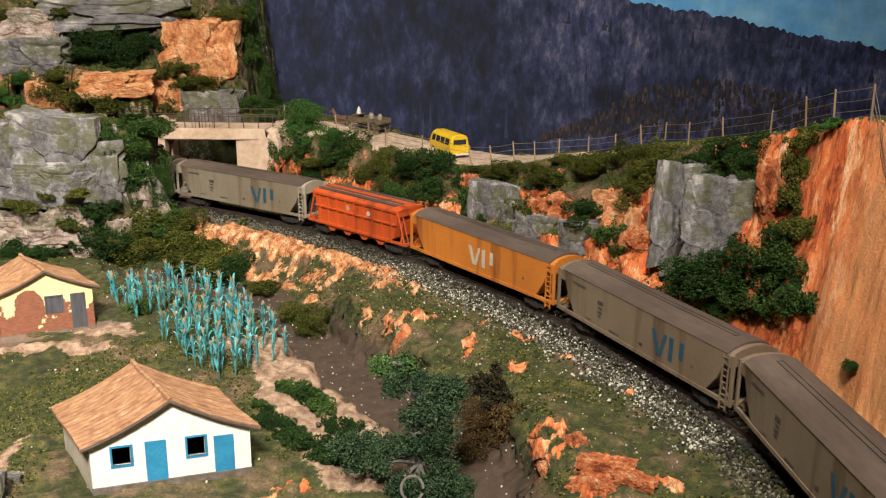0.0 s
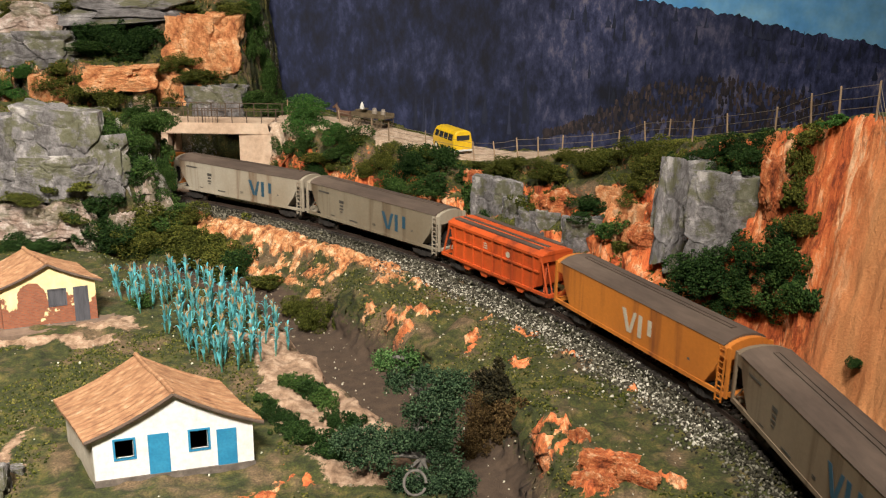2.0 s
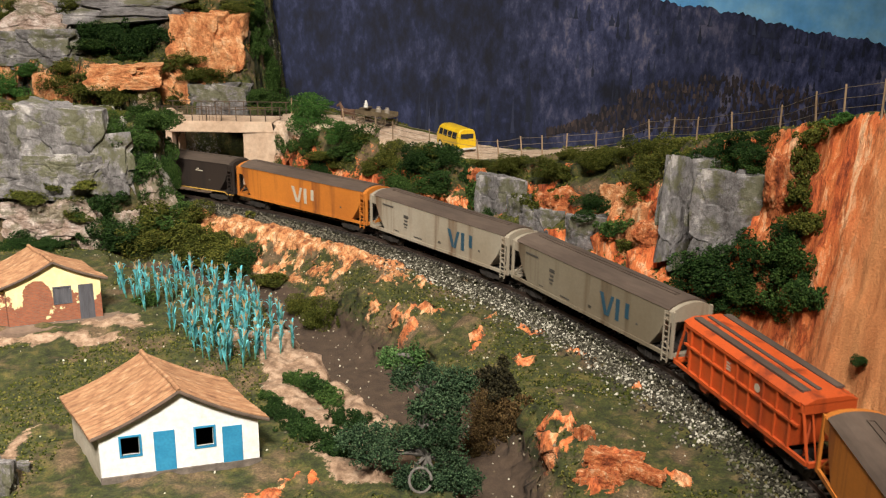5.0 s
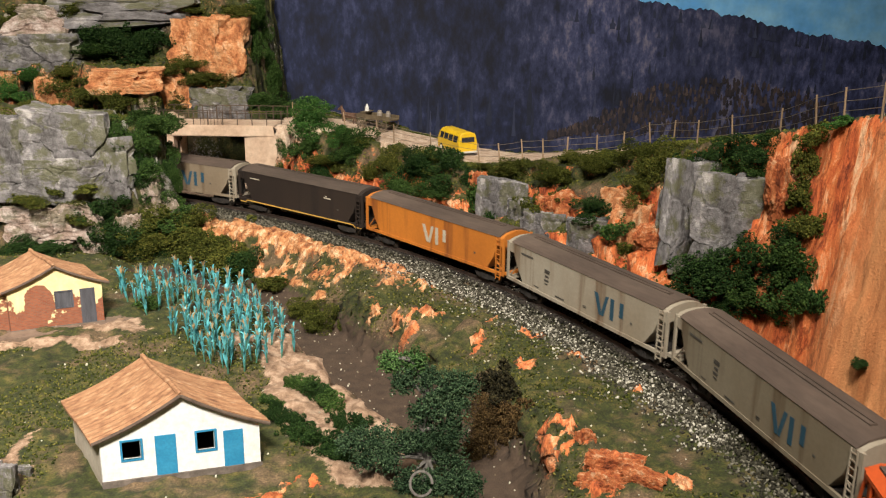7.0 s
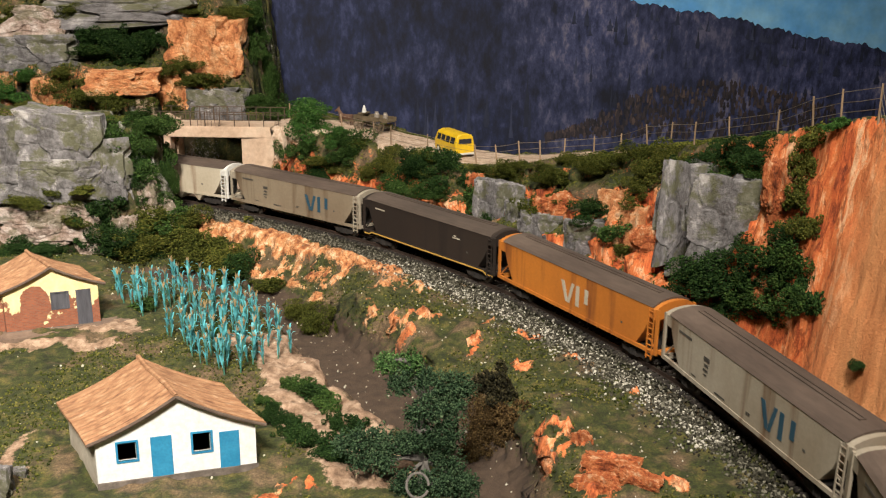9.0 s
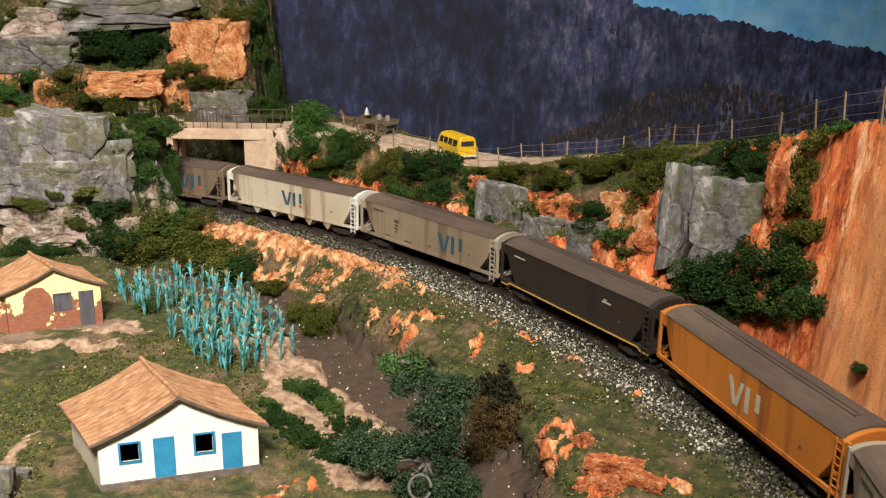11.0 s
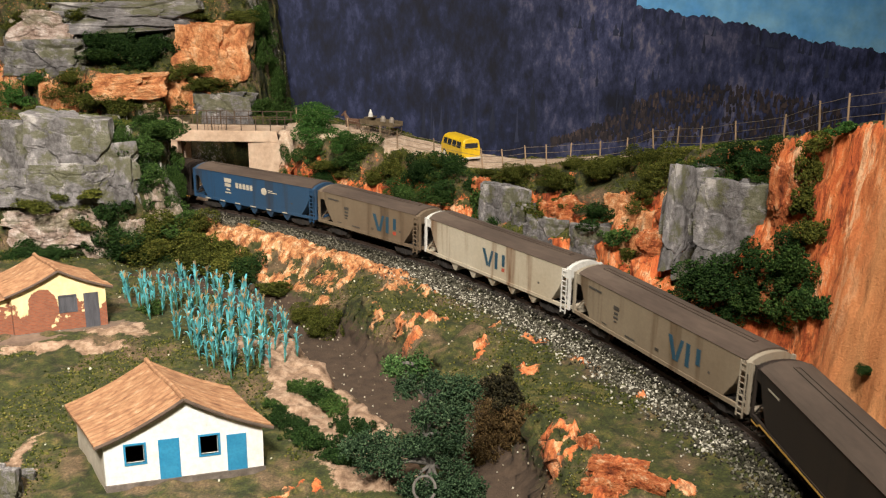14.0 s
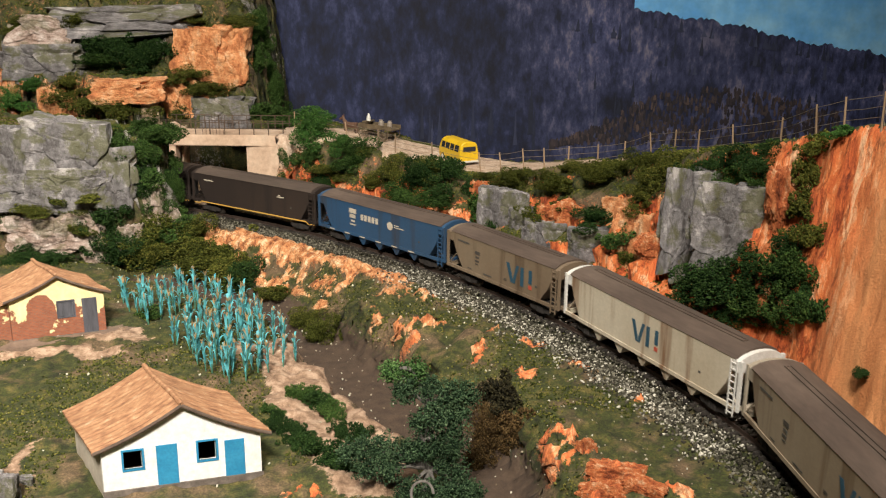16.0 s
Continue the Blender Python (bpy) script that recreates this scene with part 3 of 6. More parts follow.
def bearing(phi, half=0.01):
    """Middle of the chord between two points of the track, and the way it runs, in degrees."""
    a, b = on_track(phi + half), on_track(phi - half)
    return (a + b) / 2, math.degrees(math.atan2(b.y - a.y, b.x - a.x))


RAIL = mat("weathered_rail", [(0.05, 0.035, 0.028), (0.12, 0.085, 0.07)], 90, 0.55, 0.0002, 0.6)
TIE = mat("dark_sleeper_wood", [(0.025, 0.02, 0.016), (0.075, 0.06, 0.05)], 140, 0.9, 0.0005, per_object=0.4)
track = thing("railway_track", "dark weathered rails on wooden sleepers in grey ballast", "track")
for off in (-0.00825, 0.00825):
    bm = bmesh.new()
    prof = [(-0.0011, -0.0030), (0.0011, -0.0030), (0.0004, -0.0024), (0.0005, -0.0008), (0.0005, 0), (-0.0005, 0), (-0.0005, -0.0008), (-0.0004, -0.0024)]
    old = None
    for i in range(-85, 168):
        ph = radians(i)
        ring = [bm.verts.new(on_track(ph, off + a, b)) for a, b in prof]
        if old:
            for k in range(len(prof)):
                bm.faces.new((old[k], old[(k + 1) % 8], ring[(k + 1) % 8], ring[k]))
        old = ring
    part("rail", bm, RAIL, track)
sleeper = a_box(-0.0013, 0.0013, -0.0145, 0.0145, -0.0055, -0.0028, bevel=0.0003)
first = part("sleeper", sleeper, TIE, track)
for i in range(150):
    ph = radians(12 + i * 0.355)
    ob = first if i == 0 else new("sleeper", first.data)
    ob.parent = track
    ob.matrix_basis = Matrix.Translation(on_track(ph)) @ pose(0, 0, 0, 0, 0, bearing(ph)[1] + random.uniform(-1, 1))


# ---- train ----
def paint(name, base, dirt, streak, rough=0.55):
    """Wagon paint with dust, run-down rust and faded patches."""
    m, nt, b = nodes_of(name, rough)
    run = tex(nt, 55, 4, 0.6, (1, 1, 0.08))
    wide = tex(nt, 22, 4, 0.6, (1, 1, 0.5))
    fine = tex(nt, 500, 3, 0.7)
    c = blend(nt, step(nt, wide, 0.38, 0.72), base, dirt)
    c = blend(nt, step(nt, run, 0.54, 0.66), c, streak)
    c = blend(nt, step(nt, fine, 0.3, 0.7), blend(nt, 1.0, c, (0.85, 0.85, 0.85), "MULTIPLY"), c)
    nt.links.new(c, b.inputs["Base Color"])
    bump(nt, b, fine, 0.0001, 0.4)
    return m


PAINTS = {
    "grey": paint("warm_grey_paint", (0.235, 0.20, 0.145), (0.185, 0.148, 0.10), (0.115, 0.08, 0.05)),
    "pale": paint("pale_grey_paint", (0.39, 0.345, 0.275), (0.29, 0.24, 0.175), (0.16, 0.10, 0.06)),
    "beige": paint("beige_grey_paint", (0.27, 0.215, 0.15), (0.205, 0.155, 0.105), (0.12, 0.077, 0.045)),
    "cream": paint("cream_paint", (0.55, 0.49, 0.385), (0.45, 0.38, 0.28), (0.20, 0.11, 0.06)),
    "orange": paint("faded_orange_paint", (0.58, 0.195, 0.028), (0.45, 0.145, 0.022), (0.23, 0.07, 0.018)),
    "red": paint("orange_red_paint", (0.58, 0.09, 0.016), (0.44, 0.068, 0.014), (0.24, 0.04, 0.012)),
    "dark": paint("black_brown_paint", (0.018, 0.011, 0.008), (0.026, 0.016, 0.011), (0.013, 0.008, 0.006), 0.72),
    "blue": paint("dusty_blue_paint", (0.022, 0.070, 0.150), (0.028, 0.066, 0.125), (0.032, 0.042, 0.062)),
    "taupe": paint("taupe_paint", (0.21, 0.16, 0.108), (0.16, 0.114, 0.075), (0.09, 0.058, 0.035)),
}
ROOF = mat("dusty_brown_roof", [(0.062, 0.042, 0.032), (0.10, 0.070, 0.053), (0.145, 0.104, 0.080)], 30, 0.85, 0.0003, stretch=(0.3, 1, 1))
DARKROOF = mat("dusty_dark_roof", [(0.058, 0.041, 0.031), (0.105, 0.076, 0.058)], 30, 0.85, 0.0003, stretch=(0.3, 1, 1))
SOOT = mat("sooty_underframe", [(0.012, 0.010, 0.009), (0.035, 0.028, 0.024)], 120, 0.85, 0.0003)
STEEL = mat("worn_wheel_steel", [(0.08, 0.07, 0.06), (0.16, 0.13, 0.11)], 200, 0.5, 0.0001, 0.7)
WHITEP = mat("white_wagon_paint", [(0.66, 0.64, 0.60), (0.78, 0.76, 0.72)], 60, 0.6, 0.0001)
INKS = {
    "blue": mat("blue_lettering_paint", [(0.012, 0.060, 0.10), (0.028, 0.09, 0.14)], 200, 0.6, 0),
    "white": mat("white_lettering_paint", [(0.46, 0.40, 0.31), (0.60, 0.54, 0.44)], 200, 0.6, 0),
    "dark": mat("black_lettering_paint", [(0.05, 0.045, 0.04), (0.10, 0.09, 0.08)], 200, 0.6, 0),
    "red": mat("red_lettering_paint", [(0.45, 0.06, 0.03), (0.5, 0.1, 0.06)], 200, 0.6, 0),
    "yellow": mat("yellow_stripe_paint", [(0.55, 0.30, 0.05), (0.68, 0.42, 0.10)], 120, 0.6, 0),
}


def bogie(parent, x):
    bm = bmesh.new()
    for s in (-1, 1):
        prism(bm, [(-0.0135, 0.0072), (-0.0115, 0.0035), (-0.007, 0.0035), (-0.004, 0.0022), (0.004, 0.0022), (0.007, 0.0035), (0.0115, 0.0035), (0.0135, 0.0072), (0.008, 0.0078), (0.004, 0.0092), (-0.004, 0.0092), (-0.008, 0.0078)], "y", s * 0.0108, s * 0.0128)
        for k in (-0.0025, 0, 0.0025):
            rod(bm, (k, s * 0.0133, 0.003), (k, s * 0.0133, 0.008), 0.0009, seg=6)
    box(bm, -0.004, 0.004, -0.0112, 0.0112, 0.0055, 0.0115)
    b = part("bogie", bm, SOOT, parent, at=pose(x, 0, 0))
    for k in (-0.0095, 0.0095):
        bm = bmesh.new()
        for s in (-1, 1):
            rod(bm, (0, s * 0.0072, 0), (0, s * 0.0094, 0), 0.0052, seg=18)
            rod(bm, (0, s * 0.0066, 0), (0, s * 0.0072, 0), 0.0060, 0.0058, seg=18)
            rod(bm, (0, s * 0.0094, 0), (0, s * 0.0098, 0), 0.0030, seg=10)
        rod(bm, (0, -0.0115, 0), (0, 0.0115, 0), 0.0012, seg=8)
        w = part("wheelset", bm, STEEL, b, "worn steel wheels on an axle", at=pose(k, 0, 0.0052))
        WHEELS.append((w, k))
    return b


WHEELS, TRAIN = [], []


def mark(parent, poly, ink, y=-0.01712, name="painted_mark"):
    """A painted mark on the near flank and its twin, turned round, on the far one."""
    for q in poly:
        part(name, a_prism(q, "y", y, y - 0.00012), INKS[ink], parent)
        part(name, a_prism([(-a, b) for a, b in q], "y", -y, -y + 0.00012), INKS[ink], parent)


def bar(x, z, w, h):
    return [(x, z), (x + w, z), (x + w, z + h), (x, z + h)]


def logo(parent, x, z, h, ink, dot=None):
    """The operator's emblem as plain slanting and upright bars."""
    w = 0.255 * h
    mark(parent, [[(x, z + h), (x + w, z + h), (x + 2.15 * w, z + 0.22 * h), (x + 2.15 * w, z), (x + 1.55 * w, z)],
                  [(x + 2.25 * w, z), (x + 2.25 * w, z + 0.22 * h), (x + 3.2 * w, z + h), (x + 4.0 * w, z + h), (x + 2.8 * w, z)],
                  bar(x + 4.5 * w, z, 1.0 * w, h), bar(x + 7.0 * w, z + 0.30 * h, 1.0 * w, 0.70 * h)], ink, name="emblem")
    if dot:
        mark(parent, [bar(x + 7.0 * w, z, 1.0 * w, 0.20 * h)], dot, name="emblem_dot")


def ladder(parent, x, y, material, z0=0.0085, z1=0.0455):
    bm = bmesh.new()
    for s in (-0.0026, 0.0026):
        box(bm, x + s - 0.0004, x + s + 0.0004, y - 0.0004, y + 0.0004, z0, z1)
    n = 9
    for k in range(n):
        z = z0 + 0.002 + (z1 - z0 - 0.004) * k / (n - 1)
        box(bm, x - 0.0026, x + 0.0026, y - 0.0003, y + 0.0003, z - 0.00035, z + 0.00035)
    return part("ladder", bm, material, parent)


def arch(w, z0, rise, n=8):
    return [(w * math.sin(a), z0 + rise * (math.cos(a) - math.cos(1.15)) / (1 - math.cos(1.15))) for a in [(-1 + 2 * k / n) * 1.15 for k in range(n + 1)]]


def covered_hopper(e, L, skin, ends, roof, hoppers=0, slope=0.020, stripe=None, trough=True, rib_sill=True):
    h, wide = L / 2, 0.0168
    z0, z1 = 0.0145, 0.0462
    # hopper body with end sheets sloping inwards to the bottom
    side = [(-h + 0.006 + slope, z0), (h - 0.006 - slope, z0), (h - 0.006 - slope * 0.45, z0 + 0.012), (h - 0.006, z1 - 0.004), (h - 0.006, z1), (-h + 0.006, z1), (-h + 0.006, z1 - 0.004), (-h + 0.006 + slope * 0.45, z0 + 0.012)]
    part("body", a_prism(side, "y", -wide, wide), skin, e)
    for s in (-1, 1):
        bm = a_box(-h + 0.0015, h - 0.0015, s * wide - 0.0006 if s < 0 else wide - 0.0012, s * wide + 0.0012 if s < 0 else wide + 0.0006, 0.0125, 0.0152)
        part("side_sill", bm, skin if rib_sill else SOOT, e)
        for t in (-1, 1):
            bm = bmesh.new()
            box(bm, t * h - 0.0012, t * h + 0.0012, s * wide - 0.0008, s * wide + 0.0008, 0.0125, z1)
            part("end_post", bm, ends, e)
    for t in (-1, 1):
        a = arch(wide / math.sin(1.15) + 0.0002, z1 - 0.001, 0.0046)
        poly = [(-wide - 0.0002, z1 - 0.0085)] + a + [(wide + 0.0002, z1 - 0.0085)]
        part("end_panel", a_prism(poly, "x", t * h - 0.0013, t * (h - 0.0075)), ends, e)
        bm = bmesh.new()
        box(bm, t * (h - 0.002), t * (h + 0.002), -0.013, 0.013, 0.0122, 0.0150)
        for y in (-0.006, 0.006):
            box(bm, t * (h - 0.012), t * (h - 0.0105), y - 0.0006, y + 0.0006, 0.014, 0.040)
        rod(bm, (t * (h - 0.011), -0.0155, 0.026), (t * h, -0.0155, 0.0145), 0.0006)
        part("end_platform", bm, ends if ends is not WHITEP else skin, e)
        # added dark plate that fills the open end with the shade seen under it
        part("end_shade_plate", a_box(min(t * (h - 0.03), t * (h - 0.003)), max(t * (h - 0.03), t * (h - 0.003)), 0.0035, 0.0045, 0.0130, 0.0400), SOOT, e)
        bm = bmesh.new()
        rod(bm, (t * h, 0, 0.0085), (t * (h + 0.0040), 0, 0.0085), 0.0011)
        box(bm, t * (h + 0.0030), t * (h + 0.0049), -0.0017, 0.0017, 0.0068, 0.0104)
        part("coupler", bm, SOOT, e)
    # arched roof with a long hatch down the middle
    a = arch(wide / math.sin(1.15) + 0.0006, z1 + 0.0001, 0.0050, 10)
    part("roof", a_prism(a, "x", -h + 0.005, h - 0.005), roof, e, "dusty brown arched roof")
    if trough:
        bm = bmesh.new()
        zt = z1 + 0.0050
        for y in (-0.0021, 0.0016):
            box(bm, -h + 0.016, h - 0.016, y, y + 0.0006, zt - 0.001, zt + 0.0009)
        box(bm, -h + 0.016, h - 0.016, -0.0016, 0.0016, zt - 0.001, zt + 0.0001)
        for t in (-h + 0.016, h - 0.0168):
            box(bm, t, t + 0.0008, -0.0021, 0.0021, zt - 0.001, zt + 0.0009)
        part("roof_hatch", bm, DARKROOF if stripe else ROOF, e)
    for k in range(hoppers or 3):
        n = hoppers or 3
        x = (-0.5 + (k + 0.5) / n) * (L - 0.062 if hoppers else L - 0.085)
        dep = 0.0085 if hoppers else 0.0050
        wx = 0.0082 if hoppers else (L - 0.062) / n * 0.48
        bm = bmesh.new()
        lo = [bm.verts.new((x + sx * (0.0011 if hoppers else 0.0030), sy * (0.0150 if hoppers else 0.007), z0 - 0.001 - dep)) for sx, sy in ((-1, -1), (1, -1), (1, 1), (-1, 1))]
        hi = [bm.verts.new((x + sx * wx, sy * 0.0162, z0)) for sx, sy in ((-1, -1), (1, -1), (1, 1), (-1, 1))]
        bm.faces.new(lo[::-1]), bm.faces.new(hi)
        for i in range(4):
            bm.faces.new((lo[i], lo[(i + 1) % 4], hi[(i + 1) % 4], hi[i]))
        part("discharge_hopper", bm, skin if hoppers else SOOT, e)
    part("centre_sill", a_box(-h + 0.002, h - 0.002, -0.0035, 0.0035, 0.0095, 0.0142), SOOT, e)
    ladder(e, h - 0.0052, -wide - 0.0012, ends)
    ladder(e, -h + 0.0052, wide + 0.0012, ends)
    if stripe:
        z = 0.0128
        mark(e, [[(-h + 0.013, z), (h - 0.013, z), (h - 0.013, z + 0.0013), (-h + 0.013, z + 0.0013)],
                 [(h - 0.013, z), (h - 0.010, z - 0.0022), (h - 0.001, z - 0.0022), (h - 0.001, z - 0.0010), (h - 0.0098, z - 0.0010), (h - 0.013, z + 0.0013)],
                 [(-h + 0.001, z - 0.0022), (-h + 0.010, z - 0.0022), (-h + 0.013, z), (-h + 0.013, z + 0.0013), (-h + 0.0098, z - 0.0010), (-h + 0.001, z - 0.0010)]], stripe, -0.01745, name="sill_stripe")
    bogie(e, -h + 0.026), bogie(e, h - 0.026)


def ribbed_hopper(e, L, skin):
    """Short ore hopper: ribbed flanks, open end frames with braces, flat roof with walkways."""
    h, wide = L / 2, 0.0168
    z0, z1 = 0.0135, 0.0455
    t_in = 0.016
    side = [(-h + t_in + 0.010, z0 - 0.003), (h - t_in - 0.010, z0 - 0.003), (h - t_in, z0 + 0.004), (h - t_in + 0.006, z1), (-h + t_in - 0.006, z1), (-h + t_in, z0 + 0.004)]
    part("body", a_prism(side, "y", -wide + 0.001, wide - 0.001), skin, e)
    for s in (-1, 1):
        for k in range(9):
            x = -h + t_in + 0.003 + (L - 2 * t_in - 0.006) * k / 8
            part("rib", a_box(x - 0.0007, x + 0.0007, s * wide - 0.0007, s * wide + 0.0007, z0, z1 - 0.001), skin, e)
        for z, d in ((z1 - 0.0015, 0.0015), (0.031, 0.0009), (z0, 0.0016)):
            part("rail_band", a_box(-h + (0.001 if z == z0 else t_in - 0.004), h - (0.001 if z == z0 else t_in - 0.004), s * wide - 0.001, s * wide + 0.001, z - d * 0.5, z + d), skin, e)
        for t in (-1, 1):
            bm = bmesh.new()
            rod(bm, (t * (h - 0.001), s * 0.0162, z0), (t * (h - t_in + 0.005), s * 0.0162, z1), 0.0009)
            rod(bm, (t * (h - 0.010), s * 0.0120, z0), (t * (h - t_in + 0.002), s * 0.006, z1 - 0.006), 0.0008)
            rod(bm, (t * (h - 0.002), s * 0.0100, z0), (t * (h - t_in + 0.005), s * 0.0100, z1 - 0.002), 0.0006)
            part("end_brace", bm, skin, e)
    for t in (-1, 1):
        bm = a_box(t * h - 0.0012, t * h + 0.0012, -wide, wide, z0 - 0.001, z0 + 0.0018)
        part("end_beam", bm, skin, e)
        bm = bmesh.new()
        box(bm, min(t * (h - t_in + 0.0035), t * (h - t_in + 0.0075)), max(t * (h - t_in + 0.0035), t * (h - t_in + 0.0075)), -wide, wide, z1 - 0.006, z1)
        part("top_beam", bm, skin, e)
        bm = bmesh.new()
        rod(bm, (t * h, 0, 0.0085), (t * (h + 0.0040), 0, 0.0085), 0.0011)
        box(bm, t * (h + 0.0030), t * (h + 0.0049), -0.0017, 0.0017, 0.0068, 0.0104)
        part("coupler", bm, SOOT, e)
    r = h - t_in + 0.008
    part("roof", a_prism([(-wide - .0004, z1), (-0.010, z1 + 0.0028), (0.010, z1 + 0.0028), (wide + .0004, z1)], "x", -r, r), skin, e)
    for y, w in ((-0.0118, 0.0052), (-0.0022, 0.0026), (0.0100, 0.0052)):
        m = a_box(-r + 0.004, r - 0.010, y, y + w, z1 + 0.0022, z1 + 0.0036)
        part("roof_walkway", m, ROOF, e, "dusty brown walkway")
    for k in range(4):
        x = (-0.5 + (k + 0.5) / 4) * (L - 0.048)
        bm = a_prism([(x - 0.008, z0 - 0.001), (x + 0.008, z0 - 0.001), (x + 0.003, z0 - 0.0065), (x - 0.003, z0 - 0.0065)], "y", -0.0155, 0.0155)
        part("discharge_hopper", bm, skin, e)
    bogie(e, -h + 0.020), bogie(e, h - 0.020)
    mark(e, [bar(-0.014, 0.0335, 0.006, 0.0012), bar(-0.014, 0.0355, 0.006, 0.0012), bar(-0.014, 0.0375, 0.005, 0.0012)], "white", -0.01600)
    ring = [(0.020 + 0.0028 * math.cos(k * 0.63), 0.0355 + 0.0028 * math.sin(k * 0.63)) for k in range(10)]
    mark(e, [ring], "white", -0.01600, name="round_emblem")


# wagon: place along the track at the start, length, build
ROLL = [
    ("taupe", 0.7351, 0.190), ("taupe", 0.5291, 0.190), ("orange", 0.3231, 0.190), ("red", 0.1680, 0.139), ("grey", -0.0380, 0.190),
    ("pale", -0.2440, 0.190), ("orange", -0.4500, 0.190), ("dark", -0.6479, 0.182), ("beige", -0.8539, 0.190), ("cream", -1.0608, 0.191),
    ("taupe", -1.2213, 0.145), ("blue", -1.4180, 0.181), ("dark", -1.6159, 0.182), ("dark", -1.8139, 0.182)]
TELL = {
    "taupe": "dusty taupe covered hopper wagon with a brown roof", "orange": "faded orange covered hopper wagon with rust streaks",
    "red": "orange-red ribbed ore hopper wagon with braced ends", "grey": "warm grey covered hopper wagon with a white end",
    "pale": "pale grey covered hopper wagon with a rust stain", "dark": "black-brown covered hopper wagon with a yellow sill stripe",
    "beige": "beige grey covered hopper wagon streaked with dirt", "cream": "cream covered hopper wagon with white end and five chutes",
    "blue": "dusty blue covered hopper wagon with white markings"}
for n, (kind, s, L) in enumerate(ROLL):
    e = thing("hopper_wagon", TELL[kind], "wagon", group="wagons of the goods train")
    mid = s + L / 2
    L += 0.006
    skin, h = PAINTS[kind], L / 2
    if kind == "red":
        ribbed_hopper(e, L, skin)
    else:
        ends = {"grey": PAINTS["pale"], "cream": WHITEP, "pale": PAINTS["pale"], "beige": PAINTS["pale"]}.get(kind, skin)
        covered_hopper(e, L, skin, ends, DARKROOF if kind == "dark" else ROOF, 5 if kind in ("cream", "blue") else 0, 0.017 if kind in ("grey", "taupe", "pale", "beige") else 0.015,
                       "yellow" if kind == "dark" else None)
        if kind in ("grey", "pale", "beige", "taupe", "orange"):
            logo(e, (-0.011 if kind == "orange" else 0.019) if L > 0.16 else 0.009, 0.0205, 0.0165, "white" if kind == "orange" else "blue", "red" if kind == "taupe" and L < 0.16 else None)
        if kind == "cream":
            logo(e, -0.012, 0.0225, 0.0150, "blue", "red")
        if kind in ("grey", "pale", "beige", "taupe"):
            mark(e, [bar(-h * 0.46, 0.0330, 0.0070, 0.0030), bar(-h * 0.45, 0.0295, 0.005, 0.0018), bar(-h * 0.46, 0.0262, 0.006, 0.0016), bar(-h * 0.45, 0.0235, 0.004, 0.001)], "dark")
            mark(e, [bar(-h * 0.80, 0.0395, 0.017, 0.0016)], "dark")
            mark(e, [bar(-h * 0.6, 0.0175, 0.006, 0.0008), bar(-h * 0.3, 0.0172, 0.012, 0.0012), bar(0.006, 0.0200, 0.004, 0.0006), bar(0.006, 0.0212, 0.004, 0.0006)], "dark")
        if kind == "dark":
            mark(e, [bar(-h * 0.80, 0.0390, 0.015, 0.0012), bar(h * 0.42, 0.0345, 0.010, 0.0012), bar(h * 0.44, 0.0362, 0.003, 0.0012)], "white")
        if kind == "blue":
            mark(e, [bar(-0.044, 0.0360, 0.011, 0.0048), bar(-0.043, 0.0310, 0.009, 0.0038), bar(-0.041, 0.0270, 0.006, 0.0018), bar(-0.043, 0.0235, 0.009, 0.0014)], "white")
            mark(e, [bar(-0.026 + 0.0056 * k, 0.0312, 0.0040, 0.0060) for k in range(5)], "white", name="emblem")
            mark(e, [[(0.018 + 0.0042 * math.cos(k * 0.63), 0.0332 + 0.0042 * math.sin(k * 0.63)) for k in range(10)]], "white", name="round_emblem")
            mark(e, [bar(0.024, 0.0345, 0.007, 0.0009), bar(0.024, 0.0325, 0.014, 0.0009)], "white")
            mark(e, [bar(-h + 0.018 + 0.024 * k, 0.0130, 0.008, 0.0012) for k in range(6)], "white", -0.01745)
        mark(e, [bar(h * 0.62, 0.0245, 0.0022, 0.0016)], "dark")
    TRAIN.append((e, mid))

SPEED = 0.09915


def motions():
    for e, s in TRAIN:
        rows = []
        for i in range(33):
            ph = radians(60) - (s + SPEED * i * 0.5) / RAD
            mid, way = bearing(ph, 0.065)
            rows.append((i * 0.5, Matrix.Translation(mid) @ pose(0, 0, 0, 0, 0, way)))
        walk(e, rows)
    turn = math.degrees(SPEED / 0.0052)
    for w, k in WHEELS:
        walk(w, [(i / 15, pose(k, 0, 0.0052, 0, turn * i / 15, 0)) for i in range(241)])


# ---- houses ----
PLASTER = mat("whitewashed_plaster", [(0.62, 0.60, 0.56), (0.80, 0.79, 0.76), (0.84, 0.83, 0.81)], 45, 0.85, 0.0003, lo=0.2, hi=0.6)
# side and back walls of the whitewashed cottage: shade put into a darker cream
SHADEWALL = mat("shaded_cream_plaster", [(0.42, 0.36, 0.28), (0.60, 0.54, 0.45)], 45, 0.85, 0.0003)
BLUE = mat("bright_blue_joinery", [(0.02, 0.21, 0.40), (0.04, 0.29, 0.50)], 90, 0.5, 0.0001)
GREYWOOD = mat("weathered_grey_boards", [(0.045, 0.045, 0.055), (0.10, 0.10, 0.115)], 90, 0.8, 0.0003, stretch=(3, 3, 0.3))
TILES = mat("brown_clay_roof_tiles", [(0.15, 0.066, 0.034), (0.29, 0.14, 0.068), (0.38, 0.205, 0.105), (0.52, 0.35, 0.225)], 240, 0.85, 0.0008, fine=3, lo=0.28, hi=0.74, stretch=(0.35, 1, 1))
